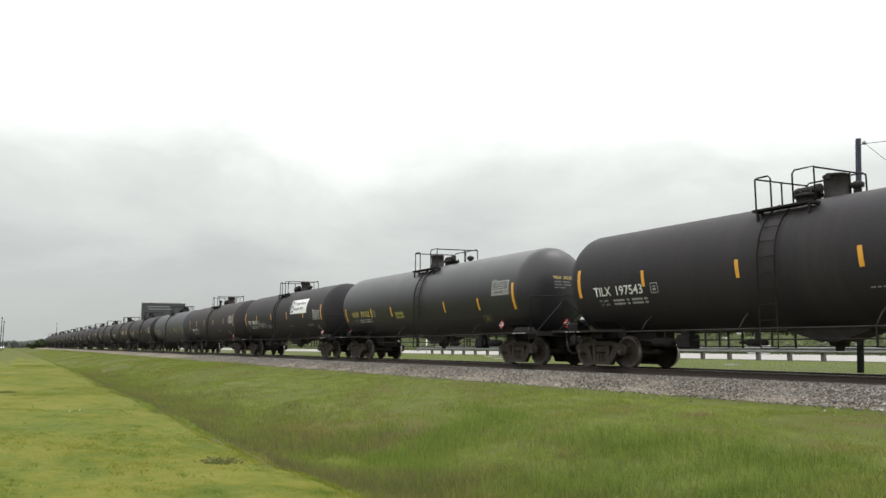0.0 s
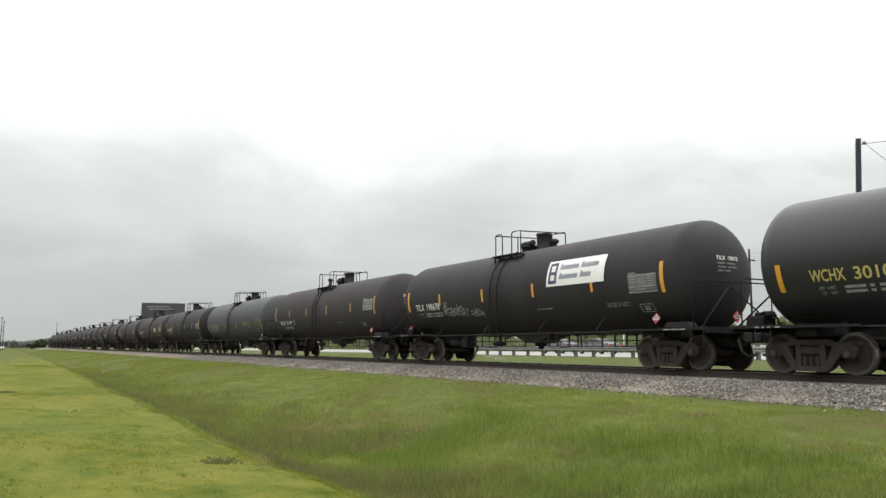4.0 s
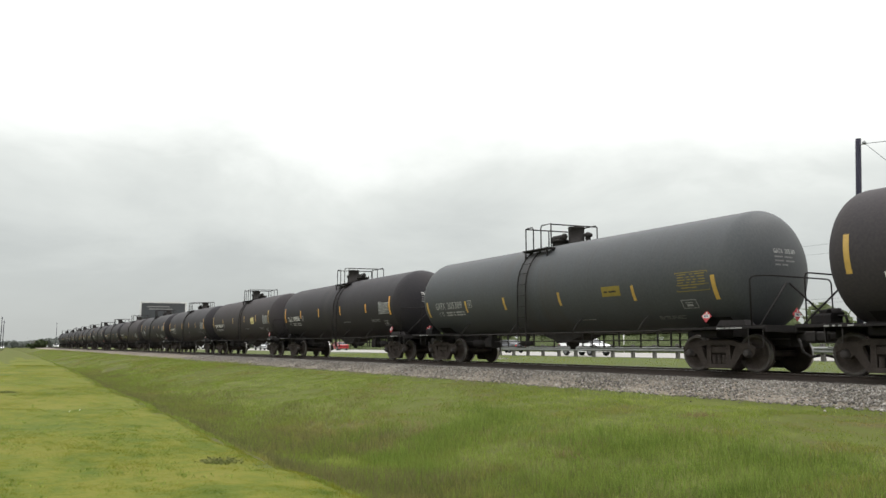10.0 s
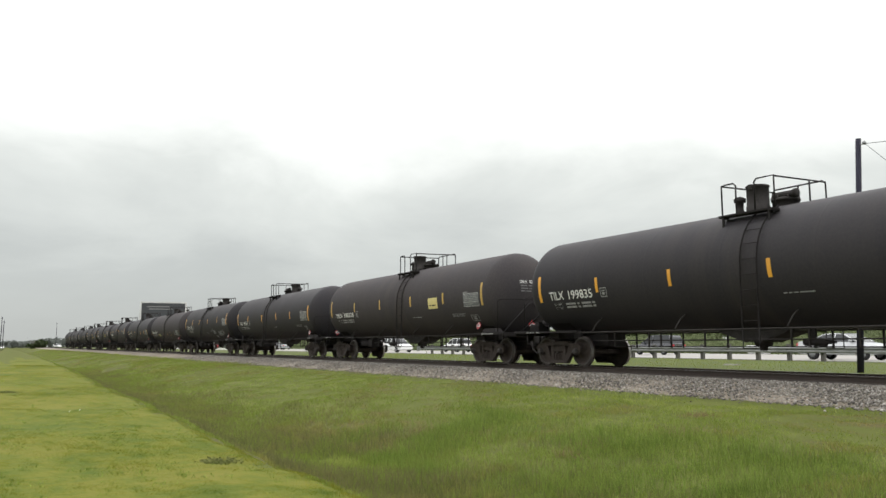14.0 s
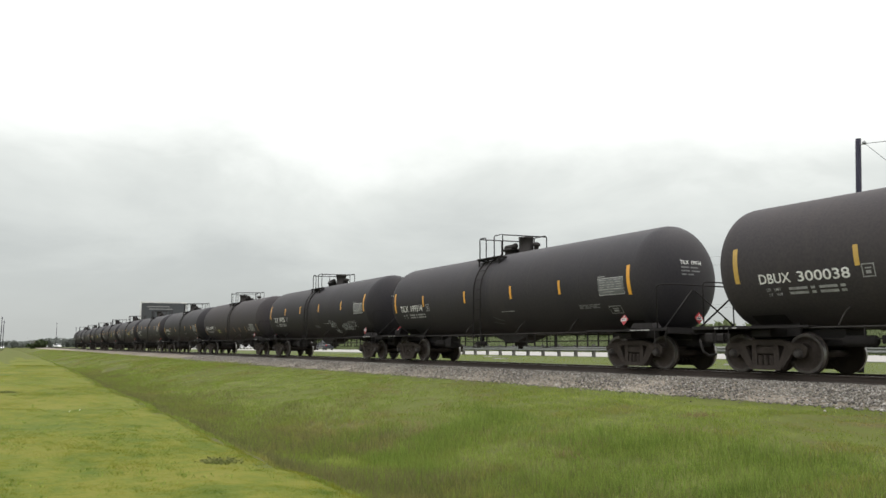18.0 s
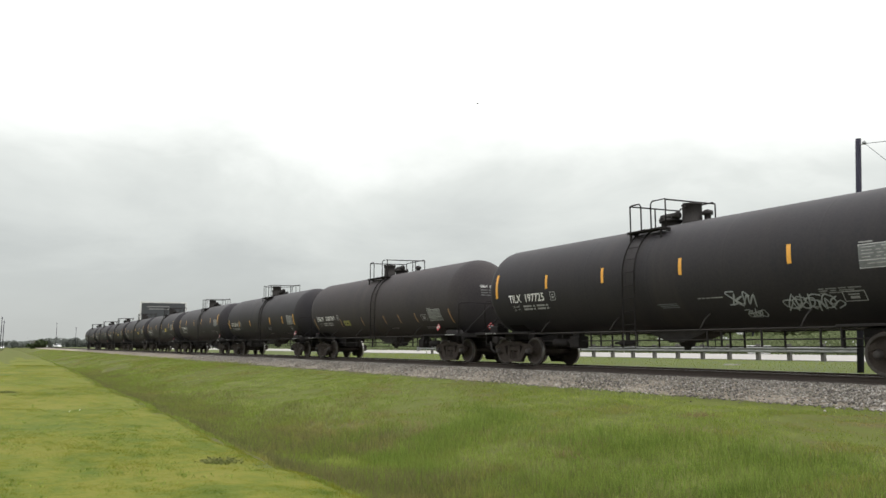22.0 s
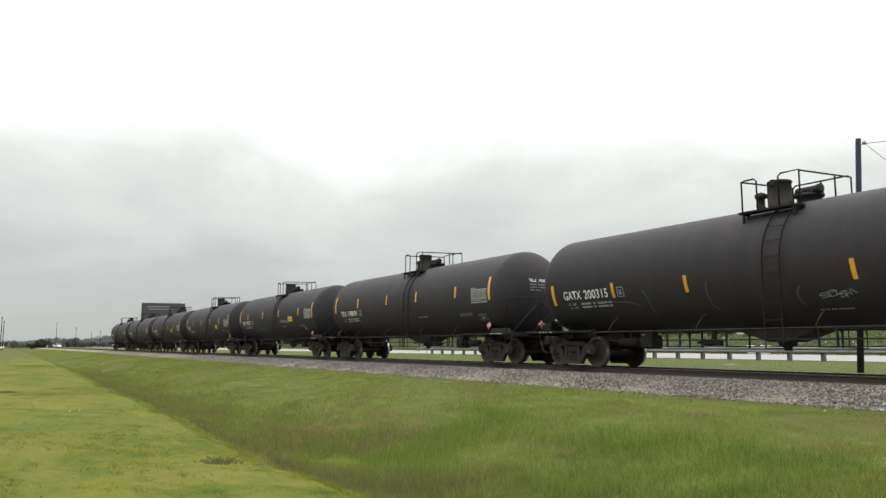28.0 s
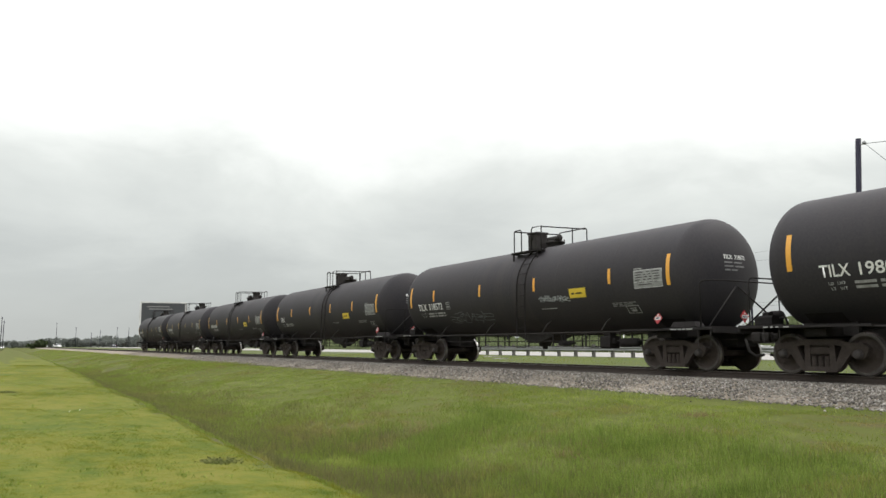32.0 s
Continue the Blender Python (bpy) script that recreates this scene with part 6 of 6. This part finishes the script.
            part("pillar", Shape().tube([(x0, h0, z0), (x1, h1, z1)], 0.035, 6), M[paint], c)
    for k in (-1, 1):
        part("mirror", Shape().box((0.78, k * 0.92 - 0.08, 0.98), (0.92, k * 0.92 + 0.08, 1.10), 0.03), M[paint], c)
        part("headlight", Shape().box((long - 0.22, k * 0.66 - 0.16, 0.60), (long - 0.03, k * 0.66 + 0.16, 0.72), 0.03), M["lamp"], c)
        part("tail_light", Shape().box((-long - 0.01, k * 0.66 - 0.15, 0.74), (-long + 0.08, k * 0.66 + 0.15, 0.90), 0.03), M["red"], c)
    for x in (-1.42, 1.45):
        for y in (-0.79, 0.79):
            wh = part("wheel", Shape().lathe([(y - 0.11, 0.20), (y - 0.11, 0.31), (y - 0.08, r), (y + 0.08, r), (y + 0.11, 0.31), (y + 0.11, 0.20)], "y", 18, (x, 0, r)), M["tyre"], c)
            part("rim", Shape().lathe([(y - 0.10, 0.0), (y - 0.112, 0.05), (y - 0.09, 0.10), (y - 0.105, 0.205), (y + 0.105, 0.205), (y + 0.09, 0.10), (y + 0.112, 0.05), (y + 0.10, 0.0)], "y", 14, (x, 0, r)), M["steel"], wh)
    return c


def build_traffic():
    """Cars that pass on the highway: car, place along it at a time, speed, lane."""
    z = -0.07
    east, west = pose(0, 0, 0), pose(0, 0, 0, 0, 0, 180)
    moving = []
    for kind, paint, label, t0, x0, v, y in (("sedan", "carwhite", "white sedan driving along the highway", 10.4, -38.6, 21.3, 23.6), ("sedan", "carsilver", "silver sedan driving along the highway", 13.4, -41.6, 26.7, 23.6),
                                             ("suv", "carsilver", "silver sport utility car driving along the highway", 2.4, -41.9, 24.2, 23.6), ("suv", "carwhite", "white sport utility car driving along the highway", 14.4, -71.0, 24.0, 23.8),
                                             ("sedan", "carred", "red sedan driving along the highway", 6.0, -35.1, -22.0, 34.0), ("sedan", "carsilver", "silver sedan driving the other way on the highway", 7.8, -35.6, -18.9, 34.0),
                                             ("sedan", "cardark", "dark sedan following a silver one on the highway", 8.0, -31.0, -21.0, 34.2), ("suv", "carwhite", "white van-like car driving the other way on the highway", 12.0, -36.2, -23.9, 34.0),
                                             ("suv", "cardark", "dark sport utility car driving the other way on the highway", 13.4, -37.6, -20.0, 34.0), ("sedan", "cardark", "dark sedan driving along the highway", 3.0, -35.5, -22.0, 34.0),
                                             ("sedan", "cardark", "dark blue sedan driving the other way on the highway", 3.0, -41.6, -22.0, 34.2)):
        turn = 0 if v > 0 else 180
        moving.append((build_car(kind, paint, label, pose(x0 - v * t0, y, z, 0, 0, turn)), t0, x0, v, y, z, turn))
    for k, (x, y) in enumerate(((-395, -14.5), (-388, 2.2), (-392, 7.6), (-390, 31.0))):
        z2 = float(ground_z(np.array([x]), np.array([y]))[0])
        c = build_car("suv" if k % 3 else "sedan", ("carwhite", "carsilver", "carwhite", "cardark")[k % 4], "far parked car on the plain, pale and small", pose(x, y, z2, 0, 0, 6 + 9 * (k % 3)))
        tagged(c, group="far parked cars")
    return moving


def build_bird():
    k = 0.6
    b = thing("bird", "small dark bird flying under the clouds", "bird")
    part("body", Shape().lathe([(-0.12, 0.0), (-0.06, 0.022), (0.02, 0.03), (0.08, 0.022), (0.12, 0.0)], "x", 10), M["bird"], b)
    part("tail", Shape().add([(-0.10, 0.01, 0), (-0.2, 0.05, 0), (-0.2, -0.05, 0), (-0.10, -0.01, 0)], [(0, 1, 2, 3)]), M["bird"], b)
    wings = []
    for s in (1, -1):
        w = part("wing", Shape().add([(0.06, 0, 0), (0.05, 0.14 * s, 0.0), (-0.02, 0.27 * s, 0.0), (-0.05, 0.15 * s, 0.0), (-0.05, 0, 0), (0.05, 0.14 * s, 0.006), (0.06, 0, 0.012), (-0.05, 0, 0.012)], [(0, 1, 2, 3, 4), (6, 7, 3, 2, 5)]), M["bird"], b)
        wings.append((w, s))
    for ob in b.children:
        ob.data.transform(Matrix.Scale(k, 4))
    return b, wings


def build_far():
    build_billboard()
    build_trees()
    build_markers()


build_ground()
build_track()
build_road()
build_guardrail()
build_near_pole()
CARS = build_train()
build_far()
TRAFFIC = build_traffic()
BIRD, WINGS = build_bird()
build_slabs()
build_grass()


FLIGHT = ((0, 60, 170, 14), (10, 12, 95, 10), (18, -21, 37, 7), (20, -28.5, 21, 9.4), (21.5, -33.9, 10.2, 13.0), (22, -36.0, 6.4, 14.5), (22.4, -37.5, 3.0, 15.8), (23, -39.5, -2.9, 17.1),
          (23.4, -40.7, -7.4, 17.5), (24, -42.0, -13.0, 16.4), (25, -44, -22.5, 15.5), (28, -50, -51, 15.5), (32, -58, -89, 16))


def motions():
    spins = [(k / 10, run(k / 10)) for k in range(321)]
    for car, t0, x0, v, y, z, turn in TRAFFIC:
        walk(car, [(t, pose(x0 + v * (t - t0), y, z, 0, 0, turn)) for t in range(33)])
    walk(BIRD, [(t, pose(x, y, z, 0, 0, -108)) for t, x, y, z in FLIGHT])
    for w, s in WINGS:
        walk(w, [(k / 10, pose(0, 0, 0, s * 38 * math.sin(k * 2.1), 0, 0)) for k in range(321)])
    for thing_, x0, axles in CARS:
        walk(thing_, [(k / 2, pose(x0 + run(k / 2), 0, 0)) for k in range(65)])
        for ax, place in axles:
            walk(ax, [(t, pose(place, 0, 0.457, 0, math.degrees(s / 0.457) % 360, 0)) for t, s in spins])


motions()
